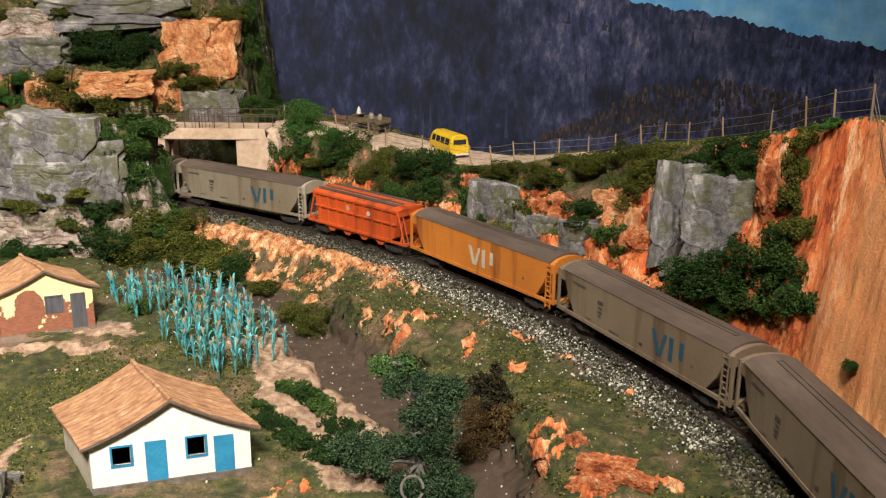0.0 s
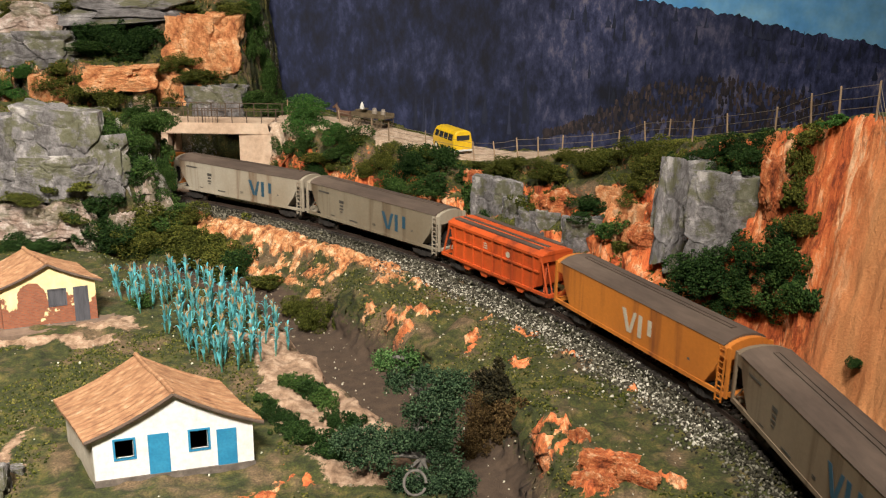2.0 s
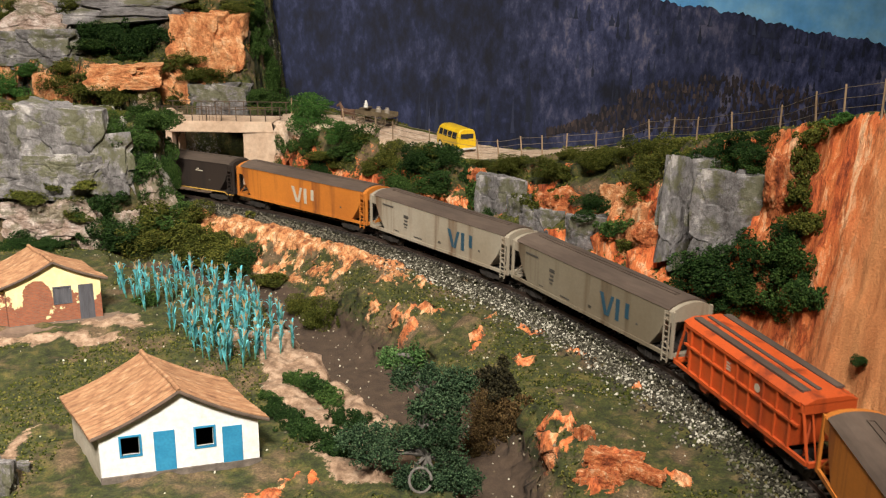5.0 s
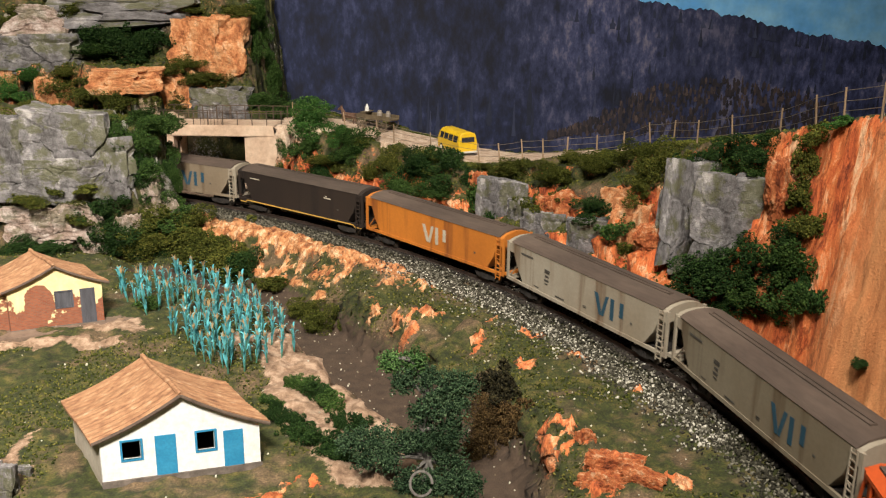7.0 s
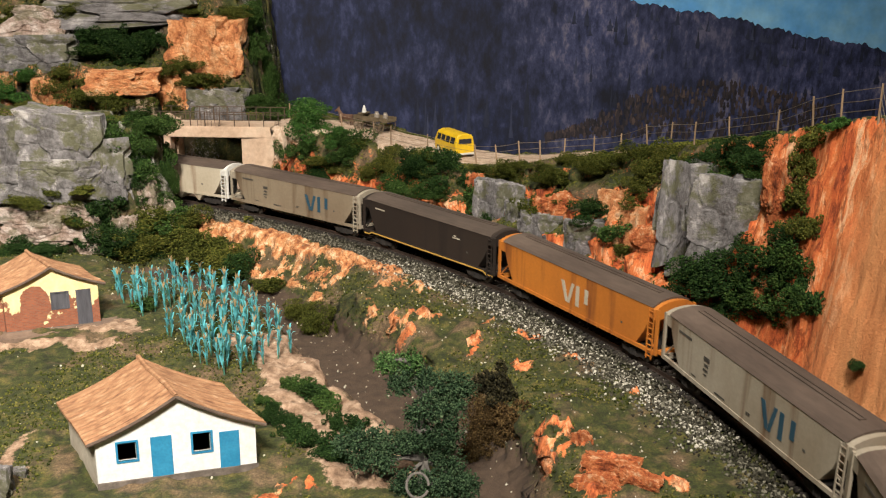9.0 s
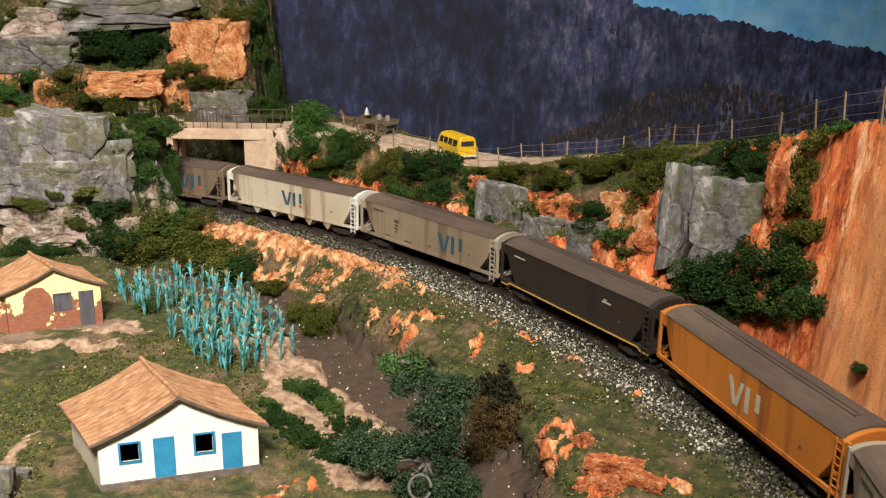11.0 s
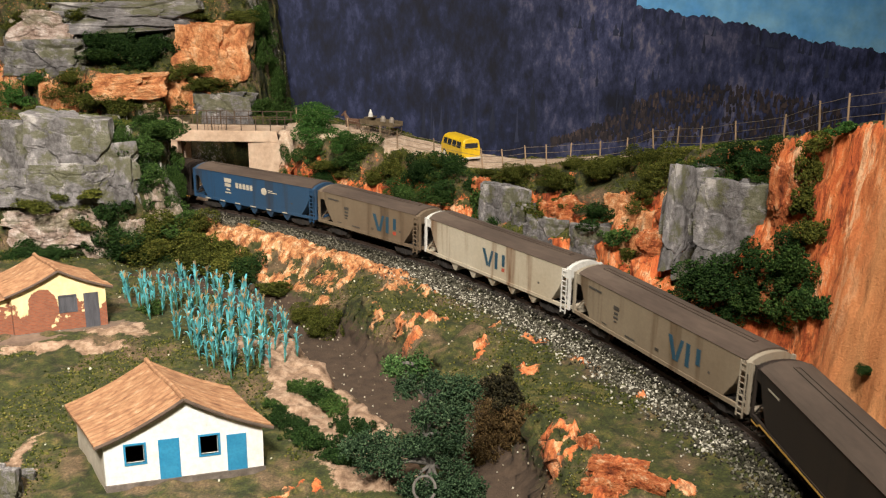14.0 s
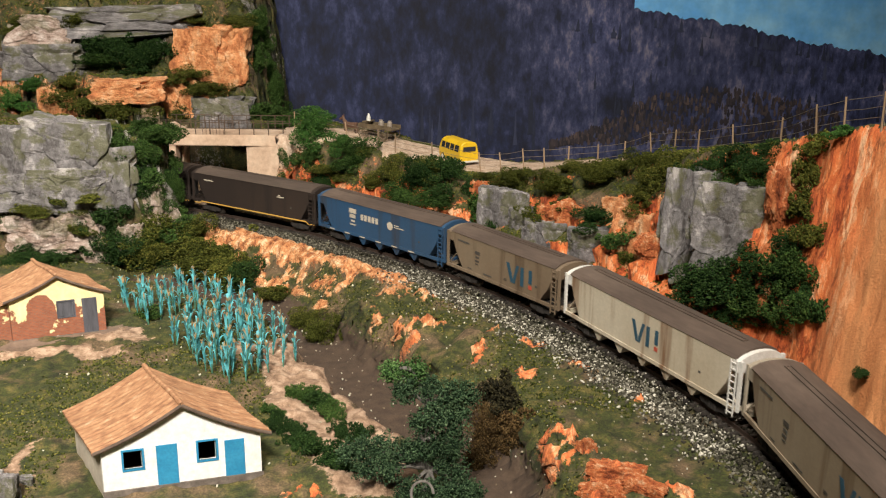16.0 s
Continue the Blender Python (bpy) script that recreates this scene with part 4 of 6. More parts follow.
MORTAR = mat("dark_roof_edge", [(0.06, 0.04, 0.03), (0.13, 0.09, 0.065)], 120, 0.9, 0.0004)
STAINED = mat("stained_wall_foot", [(0.06, 0.05, 0.04), (0.21, 0.17, 0.145)], 120, 0.9, 0.0006)


def brick_wall_material():
    m, nt, b = nodes_of("yellow_plaster_over_brick", 0.9)
    br = nt.nodes.new("ShaderNodeTexBrick")
    br.inputs["Scale"].default_value = 1.0
    br.inputs["Brick Width"].default_value, br.inputs["Row Height"].default_value, br.inputs["Mortar Size"].default_value = 0.0030, 0.0012, 0.00016
    br.inputs["Color1"].default_value, br.inputs["Color2"].default_value, br.inputs["Mortar"].default_value = (0.20, 0.055, 0.025, 1), (0.29, 0.09, 0.04, 1), (0.17, 0.10, 0.07, 1)
    co = nt.nodes.new("ShaderNodeTexCoord")
    mp = nt.nodes.new("ShaderNodeMapping")
    mp.inputs["Rotation"].default_value = (radians(90), 0, 0)
    nt.links.new(co.outputs["Object"], mp.inputs[0])
    nt.links.new(mp.outputs[0], br.inputs["Vector"])
    n = tex(nt, 55, 5, 0.6)
    sp = nt.nodes.new("ShaderNodeSeparateXYZ")
    nt.links.new(co.outputs["Object"], sp.inputs[0])
    k = nt.nodes.new("ShaderNodeMath")
    k.operation = "MULTIPLY_ADD"
    k.inputs[1].default_value = 14.0
    nt.links.new(sp.outputs[2], k.inputs[0])
    nt.links.new(n, k.inputs[2])
    plaster = ramp(nt, tex(nt, 90, 4), [(0.3, (0.62, 0.50, 0.24)), (0.7, (0.78, 0.66, 0.38))])
    # the plaster has come off the wall's foot and in one broad patch towards a corner
    gap = nt.nodes.new("ShaderNodeVectorMath")
    gap.operation = "MULTIPLY_ADD"
    gap.inputs[1].default_value, gap.inputs[2].default_value = (1 / 0.0125, 0, 1 / 0.020), (-0.0225 / 0.0125, 0, -0.0185 / 0.020)
    nt.links.new(co.outputs["Object"], gap.inputs[0])
    far = nt.nodes.new("ShaderNodeVectorMath")
    far.operation = "LENGTH"
    nt.links.new(gap.outputs[0], far.inputs[0])
    edge = nt.nodes.new("ShaderNodeMath")
    edge.operation = "MULTIPLY_ADD"
    edge.inputs[1].default_value, edge.inputs[2].default_value = 1.4, -0.7
    nt.links.new(n, edge.inputs[0])
    rim = nt.nodes.new("ShaderNodeMath")
    nt.links.new(far.outputs["Value"], rim.inputs[0])
    nt.links.new(edge.outputs[0], rim.inputs[1])
    whole = blend(nt, 1.0, step(nt, k.outputs[0], 0.76, 0.79), step(nt, rim.outputs[0], 0.93, 0.97), "MULTIPLY")
    nt.links.new(blend(nt, whole, br.outputs[0], plaster), b.inputs["Base Color"])
    bump(nt, b, tex(nt, 400, 4), 0.0004)
    return m


def house(label, at, w, dep, wall, peak, skew, skin, side_skin, openings, over=0.0032):
    """A gabled cottage; openings: kind, left, right, sill, head along the gable front."""
    e = thing("house", label, "house", at)
    ex, ey = Vector((1, 0, 0)), Vector((math.cos(radians(skew)), math.sin(radians(skew)), 0))

    def put(u, v, z):
        return ex * u + ey * v + Vector((0, 0, z))

    def roofline(u):
        s = abs(u - w / 2) / (w / 2)
        return peak - (peak - wall) * (1.28 * s - 0.28 * s * s)

    def slab(bm, a, b, lo, hi, v0, v1):
        q = [(a, lo(a)), (b, lo(b)), (b, hi(b)), (a, hi(a))]
        f, k = [bm.verts.new(put(u, v0, z)) for u, z in q], [bm.verts.new(put(u, v1, z)) for u, z in q]
        for i in range(4):
            bm.faces.new((f[i], f[(i + 1) % 4], k[(i + 1) % 4], k[i]))
        bm.faces.new(f[::-1]), bm.faces.new(k)

    cuts = sorted({0.0, w, w / 2} | {w * i / 10 for i in range(11)} | {c for o in openings for c in o[1:3]})
    bm = bmesh.new()
    for a, b in zip(cuts, cuts[1:]):
        hole = [o for o in openings if o[1] <= (a + b) / 2 <= o[2]]
        if hole:
            _, _, _, z0, z1 = hole[0]
            if z0 > 0.001:
                slab(bm, a, b, lambda u: -0.004, lambda u: z0, 0, 0.002)
            slab(bm, a, b, lambda u: z1, roofline, 0, 0.002)
        else:
            slab(bm, a, b, lambda u: -0.004, roofline, 0, 0.002)
    bmesh.ops.remove_doubles(bm, verts=bm.verts, dist=1e-6)
    part("front_wall", bm, skin, e)
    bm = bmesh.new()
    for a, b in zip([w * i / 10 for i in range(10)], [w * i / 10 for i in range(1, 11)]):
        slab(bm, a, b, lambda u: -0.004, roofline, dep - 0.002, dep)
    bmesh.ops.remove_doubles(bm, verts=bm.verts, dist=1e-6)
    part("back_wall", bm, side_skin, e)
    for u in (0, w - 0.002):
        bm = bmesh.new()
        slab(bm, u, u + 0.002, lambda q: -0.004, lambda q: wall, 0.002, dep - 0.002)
        part("side_wall", bm, side_skin, e, "house side wall, shaded cream on the white cottage")
    bm = bmesh.new()
    slab(bm, -0.0006, w + 0.0006, lambda q: -0.004, lambda q: 0.0011, -0.0012, 0.0)
    part("wall_foot", bm, STAINED, e)
    for kind, a, b, z0, z1 in openings:
        bm = bmesh.new()
        if kind == "window":
            t = 0.0011
            for q in ((a - t, b + t, z1, z1 + t), (a - t, b + t, z0 - t, z0), (a - t, a, z0, z1), (b, b + t, z0, z1)):
                slab(bm, q[0], q[1], lambda u: q[2], lambda u: q[3], -0.0005, 0.0012)
            win = part("window", bm, BLUE if skin is PLASTER else GREYWOOD, e, "open window with a blue frame" if skin is PLASTER else "closed grey board shutter")
            if skin is not PLASTER:
                bm = bmesh.new()
                slab(bm, a, b, lambda u: z0, lambda u: z1, 0.0003, 0.001)
                part("shutter", bm, GREYWOOD, win)
        else:
            slab(bm, a, b, lambda u: z0 - 0.003, lambda u: z1, -0.0004, 0.0012)
            part("door", bm, BLUE if skin is PLASTER else GREYWOOD, e, "closed bright blue door" if skin is PLASTER else "weathered grey board door")
    # roof: two bell-cast slopes of half-round tile courses
    for s in (-1, 1):
        bm = bmesh.new()
        nu, nv = 14, 64
        top, low = [], []
        for j in range(nv + 1):
            v = -over + (dep + 2 * over) * j / nv
            wave = 0.00026 * math.cos(j * math.pi / 2) + random.uniform(-0.00028, 0.00028)
            rt, rl = [], []
            for i in range(nu + 1):
                q = i / nu * (1 + over * 1.6 / (w / 2))
                z = peak + 0.0022 - (peak - wall) * (1.28 * q - 0.28 * q * q) + wave + 0.0007 * math.sin(j * 0.11 + s)
                u = w / 2 + s * q * w / 2
                rt.append(bm.verts.new(put(u, v, z)))
                rl.append(bm.verts.new(put(u, v, z - 0.0016)))
            top.append(rt), low.append(rl)
        for j in range(nv):
            for i in range(nu):
                bm.faces.new((top[j][i], top[j][i + 1], top[j + 1][i + 1], top[j + 1][i]))
                bm.faces.new((low[j][i], low[j + 1][i], low[j + 1][i + 1], low[j][i + 1]))
        for j in range(nv):
            for i in (0, nu):
                bm.faces.new((top[j][i], top[j + 1][i], low[j + 1][i], low[j][i]))
        for i in range(nu):
            for j in (0, nv):
                bm.faces.new((top[j][i], top[j][i + 1], low[j][i + 1], low[j][i]))
        part("roof_slope", bm, TILES, e, "weathered brown tiled roof slope")
        bm = bmesh.new()
        line = []
        for i in range(nu + 1):
            q = i / nu * (1 + over * 1.6 / (w / 2))
            line.append(put(w / 2 + s * q * w / 2, -over - 0.0002, peak + 0.0014 - (peak - wall) * (1.28 * q - 0.28 * q * q)))
        tube(bm, line, 0.0011)
        part("verge", bm, MORTAR, e, "dark mortared roof edge")
    bm = bmesh.new()
    tube(bm, [put(w / 2, -over + (dep + 2 * over) * j / 52, peak + 0.0022 + 0.0004 * (j % 2) + 0.0007 * math.sin(j * 0.13)) for j in range(53)], 0.0015)
    part("ridge", bm, TILES, e)
    return e


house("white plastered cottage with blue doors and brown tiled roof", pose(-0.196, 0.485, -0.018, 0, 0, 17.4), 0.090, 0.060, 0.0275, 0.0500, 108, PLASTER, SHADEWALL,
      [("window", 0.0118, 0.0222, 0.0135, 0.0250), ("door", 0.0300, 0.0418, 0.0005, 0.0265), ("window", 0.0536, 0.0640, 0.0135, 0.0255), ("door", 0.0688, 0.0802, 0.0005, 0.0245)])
BRICKY = brick_wall_material()
brick_house = house("small yellow plastered cottage with bare brick patches", pose(-0.353, 0.719, -0.020, 0, 0, 23.3), 0.072, 0.050, 0.0350, 0.0515, 108, BRICKY, BRICKY,
      [("window", 0.036, 0.048, 0.0170, 0.0300), ("door", 0.0545, 0.066, 0.0005, 0.0310)])

part("yard_slab", a_prism([(-0.035, -0.018), (0.060, -0.014), (0.094, -0.004), (0.098, 0.010), (0.070, 0.018), (-0.035, 0.012)], "z", -0.006, 0.0008), mat("trodden_yard_earth", [(0.13, 0.085, 0.06), (0.24, 0.165, 0.12)], 90, 0.9, 0.0006), brick_house, "trodden brown yard slab")
part("lean_to", a_box(-0.030, -0.0008, 0.004, 0.040, -0.004, 0.0300), BRICKY, brick_house, "bare brick lean-to")
part("lean_to_roof", a_prism([(-0.034, 0.0285), (-0.0008, 0.0330), (-0.0008, 0.0350), (-0.034, 0.0305)], "y", -0.001, 0.043), TILES, brick_house, "weathered brown tiled lean-to roof")
part("chimney", a_box(-0.0235, -0.0185, 0.012, 0.017, 0.028, 0.0520, bevel=0.0005), MORTAR, brick_house, "sooty chimney")

# ---- road bridge over the line ----
CONCRETE = mat("stained_tan_concrete", [(0.40, 0.27, 0.18), (0.58, 0.41, 0.29), (0.66, 0.50, 0.37)], 30, 0.85, 0.0006)
RUST = mat("rusty_iron", [(0.04, 0.028, 0.02), (0.12, 0.07, 0.04)], 200, 0.8, 0.0002)
bridge = thing("road_bridge", "tan concrete road bridge with a rusty railing", "bridge")
bm = bmesh.new()
box(bm, -0.352, -0.200, 1.148, 1.200, 0.0665, 0.0800, bevel=0.0008)
part("deck", bm, CONCRETE, bridge)
part("abutment", a_prism([(-0.2495, 1.152), (-0.206, 1.146), (-0.206, 1.21), (-0.2495, 1.21)], "z", -0.010, 0.0665), CONCRETE, bridge)
part("abutment", a_box(-0.372, -0.336, 1.150, 1.20, -0.010, 0.0665), CONCRETE, bridge)
for y in (1.151, 1.197):
    for k in range(9):
        x = -0.346 + k * 0.0178
        part("railing_post", a_box(x - 0.0005, x + 0.0005, y - 0.0005, y + 0.0005, 0.079, 0.0975), RUST, bridge)
    for z in (0.0875, 0.0972):
        part("railing_bar", a_box(-0.352, -0.200, y - 0.0004, y + 0.0004, z - 0.0004, z + 0.0004), RUST, bridge)
    for k in range(7):
        x = -0.302 + k * 0.0042
        part("railing_bar", a_box(x, x + 0.0005, y - 0.0002, y + 0.0002, 0.080, 0.0972), RUST, bridge)

# ---- fence along the brow ----
WEATHERED = mat("sun_bleached_post_wood", [(0.24, 0.15, 0.085), (0.48, 0.34, 0.22)], 150, 0.85, 0.0003, stretch=(2, 2, 0.3), per_object=0.3)
WIRE = mat("dull_fence_wire", [(0.20, 0.16, 0.12), (0.34, 0.29, 0.24)], 200, 0.5, 0, 0.5)
FENCE = [(-0.197, 1.198), (-0.163, 1.177), (-0.123, 1.135), (-0.084, 1.112), (-0.063, 1.090), (-0.019, 1.049), (0.034, 1.006), (0.055, 0.986), (0.078, 0.976), (0.098, 0.966), (0.120, 0.952),
         (0.148, 0.938), (0.171, 0.919), (0.189, 0.881), (0.203, 0.852), (0.214, 0.813), (0.230, 0.764), (0.247, 0.706), (0.255, 0.658), (0.260, 0.625), (0.269, 0.591), (0.274, 0.545), (0.277, 0.50)]
fence = thing("wire_fence", "three-wire fence on bleached wooden posts", "fence")
heads = []
for i, (x, y) in enumerate(FENCE):
    z = height(x, y)
    tall = 0.0205 + random.uniform(-0.001, 0.002)
    lean = Vector((random.uniform(-0.003, 0.001), random.uniform(-0.001, 0.001), tall))
    bm = bmesh.new()
    rod(bm, (0, 0, -0.006), lean, 0.00085, 0.00070, 7)
    part("post", bm, WEATHERED, fence, at=pose(x, y, z))
    heads.append((Vector((x, y, z)), lean))
for k in (0.30, 0.60, 0.90):
    bm = bmesh.new()
    for (a, la), (b, lb) in zip(heads, heads[1:]):
        p, q = a + la * k, b + lb * k
        sag = Vector((0, 0, -0.0006 * random.random()))
        rod(bm, p, (p + q) / 2 + sag, 0.00022, seg=4)
        rod(bm, (p + q) / 2 + sag, q, 0.00022, seg=4)
    part("wire", bm, WIRE, fence)

# ---- yellow van ----
YELLOW = mat("yellow_enamel", [(0.75, 0.46, 0.015), (0.82, 0.54, 0.02)], 30, 0.3, 0)
DARKGLASS = mat("dark_window_glass", [(0.02, 0.022, 0.03), (0.035, 0.04, 0.05)], 30, 0.08, 0)
RUBBER = mat("black_rubber", [(0.015, 0.015, 0.015), (0.03, 0.03, 0.03)], 90, 0.8, 0)
CHROMEW = mat("off_white_trim", [(0.62, 0.60, 0.55), (0.72, 0.70, 0.66)], 60, 0.4, 0)
van = thing("van", "bright yellow toy van with dark windows on the road", "van", pose(0.0095, 1.062, height(0.0095, 1.062) + 0.0003, 0, 0, 117))
bm = bmesh.new()
sect = [(-0.0110, 0.0030), (-0.0118, 0.0060), (-0.0118, 0.0135), (-0.0100, 0.0220), (-0.0080, 0.0245), (-0.0040, 0.0257), (0.0040, 0.0257), (0.0080, 0.0245), (0.0100, 0.0220), (0.0118, 0.0135), (0.0118, 0.0060), (0.0110, 0.0030)]
old = None
for x, k, lift in ((-0.0265, 0.93, 0), (-0.0255, 1, 0), (0.020, 1, 0), (0.0245, 0.98, 0), (0.0265, 0.93, -0.001)):
    ring = [bm.verts.new((x - (0.0035 if x > 0.02 and z > 0.0135 else 0) * (z - 0.0135) / 0.012, y * k, 0.003 + (z - 0.003) * (0.96 if k < 0.95 else 1))) for y, z in sect]
    if old:
        for i in range(12):
            bm.faces.new((old[i], old[(i + 1) % 12], ring[(i + 1) % 12], ring[i]))
    else:
        bm.faces.new(ring[::-1])
    old = ring
bm.faces.new(old)
part("body", bm, YELLOW, van)
for s in (-1, 1):
    for a, b in ((-0.022, -0.0125), (-0.0105, -0.0015), (0.0005, 0.0095), (0.0115, 0.0195)):
        q = [(s * 0.01185, 0.0145), (s * 0.01035, 0.0212)]
        bm = bmesh.new()
        f = [bm.verts.new(p) for p in ((a, q[0][0], q[0][1]), (b, q[0][0], q[0][1]), (b, q[1][0], q[1][1]), (a, q[1][0], q[1][1]))]
        g = [bm.verts.new((p.co.x, p.co.y * 0.95, p.co.z)) for p in f]
        bm.faces.new(f), bm.faces.new(g[::-1])
        for i in range(4):
            bm.faces.new((f[i], g[i], g[(i + 1) % 4], f[(i + 1) % 4]))
        part("window", bm, DARKGLASS, van)
    part("headlight", a_box(0.0255, 0.0268, s * 0.007 - 0.0018, s * 0.007 + 0.0018, 0.0085, 0.012, bevel=0.0006), CHROMEW, van)
    for x in (-0.016, 0.016):
        bm = bmesh.new()
        rod(bm, (0, -0.0016, 0), (0, 0.0016, 0), 0.0042, seg=16)
        wh = part("wheel", bm, RUBBER, van, at=pose(x, s * 0.0102, 0.0042))
        bm = bmesh.new()
        rod(bm, (0, s * 0.0016, 0), (0, s * 0.0020, 0), 0.0022, seg=12)
        part("hub", bm, CHROMEW, wh)
part("rear_window", a_box(-0.0272, -0.0258, -0.0078, 0.0078, 0.0150, 0.0205, bevel=0.0004), DARKGLASS, van)
part("rear_bumper", a_box(-0.0282, -0.0262, -0.0112, 0.0112, 0.0030, 0.0050, bevel=0.0004), CHROMEW, van)
part("front_bumper", a_box(0.0262, 0.0282, -0.0112, 0.0112, 0.0030, 0.0050, bevel=0.0004), CHROMEW, van)

# ---- horse cart ----
OLDWOOD = mat("old_dark_cart_wood", [(0.08, 0.055, 0.03), (0.17, 0.125, 0.07)], 120, 0.85, 0.0003)
HIDE = mat("bay_hide", [(0.10, 0.05, 0.03), (0.17, 0.09, 0.055)], 120, 0.7, 0)
TINCAN = mat("dull_tin", [(0.30, 0.25, 0.20), (0.42, 0.36, 0.30)], 120, 0.6, 0, 0.3)
cz = height(-0.088, 1.158)
cart_at = pose(-0.088, 1.158, cz, 0, 0, 146)
cart = thing("cart", "old dark wooden four-wheeled cart on the road", "cart", cart_at)
bm = bmesh.new()
box(bm, -0.027, 0.024, -0.010, 0.010, 0.0125, 0.0140)
for y in (-0.010, 0.0094):
    box(bm, -0.027, 0.024, y, y + 0.0006, 0.014, 0.0180)
box(bm, 0.0234, 0.024, -0.010, 0.010, 0.014, 0.018)
part("bed", bm, OLDWOOD, cart)
part("bench", a_box(0.012, 0.018, -0.009, 0.009, 0.0195, 0.0207), OLDWOOD, cart)
part("shaft", a_box(0.020, 0.050, -0.0075, -0.0068, 0.0095, 0.0103), OLDWOOD, cart)
part("shaft", a_box(0.020, 0.050, 0.0068, 0.0075, 0.0095, 0.0103), OLDWOOD, cart)
for x in (-0.017, 0.015):
    part("axle", a_box(x - 0.0007, x + 0.0007, -0.0112, 0.0112, 0.0068, 0.0082), OLDWOOD, cart)
    for s in (-1, 1):
        bm = bmesh.new()
        for k in range(20):
            a, b = k * math.tau / 20, (k + 1) * math.tau / 20
            rod(bm, (0.0072 * math.cos(a), 0, 0.0072 * math.sin(a)), (0.0072 * math.cos(b), 0, 0.0072 * math.sin(b)), 0.0006, seg=5)
        for k in range(10):
            a = k * math.tau / 10
            rod(bm, (0, 0, 0), (0.0070 * math.cos(a), 0, 0.0070 * math.sin(a)), 0.00035, seg=4)
        rod(bm, (0, -0.001, 0), (0, 0.001, 0), 0.0012, seg=8)
        part("wheel", bm, OLDWOOD, cart, at=pose(x, s * 0.0115, 0.0078))
for x, y, s in ((-0.006, 0.002, 1.0), (-0.016, -0.002, 0.9)):
    can = thing("milk_can", "dull tin milk can standing on the cart", "can", cart_at @ pose(x, y, 0.0141), group="cans on the cart")
    bm = bmesh.new()
    rod(bm, (0, 0, 0), (0, 0, 0.0068 * s), 0.0034 * s, 0.0034 * s, 14)
    rod(bm, (0, 0, 0.0068 * s), (0, 0, 0.0084 * s), 0.0034 * s, 0.0020 * s, 14)
    part("barrel", bm, TINCAN, can)
    bm = bmesh.new()
    rod(bm, (0, 0, 0.0084 * s), (0, 0, 0.0094 * s), 0.0024 * s, 0.0024 * s, 14)
    part("lid", bm, TINCAN, can)
bm = bmesh.new()
rod(bm, (0, 0, 0), (0, 0, 0.0052), 0.0030, 0.0022, 10)
rod(bm, (0, 0, 0.0052), (0, 0, 0.0085), 0.0018, 0.0008, 10)
doll = part("figurine", bm, CHROMEW, None, at=cart_at @ pose(0.015, 0, 0.0207))
tagged(doll, "small plain white toy figurine on the cart bench", "figurine")
horse = thing("toy_horse", "bay toy horse harnessed to the cart", "horse", cart_at @ pose(0.044, 0, 0))
bm = bmesh.new()
rod(bm, (-0.011, 0, 0.0125), (0.0, 0, 0.0120), 0.0038, 0.0036, 10)
rod(bm, (0.0, 0, 0.0120), (0.009, 0, 0.0130), 0.0036, 0.0032, 10)
part("body", bm, HIDE, horse)
bm = bmesh.new()
rod(bm, (0.008, 0, 0.0140), (0.0125, 0, 0.0205), 0.0026, 0.0017, 8)
part("neck", bm, HIDE, horse)
bm = bmesh.new()
rod(bm, (0.0115, 0, 0.0212), (0.0175, 0, 0.0178), 0.0019, 0.0011, 8)
for s in (-1, 1):
    rod(bm, (0.0118, s * 0.001, 0.0220), (0.0116, s * 0.0014, 0.0242), 0.0006, 0.0002, 5)
part("head", bm, HIDE, horse)
bm = bmesh.new()
rod(bm, (-0.0115, 0, 0.0145), (-0.014, 0, 0.0065), 0.0010, 0.0005, 6)
part("tail", bm, RUBBER, horse)
for x in (-0.0095, 0.0075):
    for s in (-1, 1):
        bm = bmesh.new()
        rod(bm, (x, s * 0.0020, 0.0115), (x + 0.0005, s * 0.0020, 0.0055), 0.0015, 0.0009, 7)
        rod(bm, (x + 0.0005, s * 0.0020, 0.0055), (x, s * 0.0020, 0.0), 0.0009, 0.0010, 7)
        part("leg", bm, HIDE, horse)


ICO_V = np.array([(0, 0, 1)] + [(0.894 * math.cos(k * math.tau / 5), 0.894 * math.sin(k * math.tau / 5), 0.447) for k in range(5)]
                 + [(0.894 * math.cos((k + 0.5) * math.tau / 5), 0.894 * math.sin((k + 0.5) * math.tau / 5), -0.447) for k in range(5)] + [(0, 0, -1)])
ICO_F = np.array([(0, 1 + k, 1 + (k + 1) % 5) for k in range(5)] + [(1 + k, 6 + k, 1 + (k + 1) % 5) for k in range(5)]
                 + [(1 + (k + 1) % 5, 6 + k, 6 + (k + 1) % 5) for k in range(5)] + [(11, 6 + (k + 1) % 5, 6 + k) for k in range(5)])
OCT_V = np.array([(1, 0, 0), (-1, 0, 0), (0, 1, 0), (0, -1, 0), (0, 0, 1), (0, 0, -1)], float)
OCT_F = np.array([(0, 2, 4), (2, 1, 4), (1, 3, 4), (3, 0, 4), (2, 0, 5), (1, 2, 5), (3, 1, 5), (0, 3, 5)])


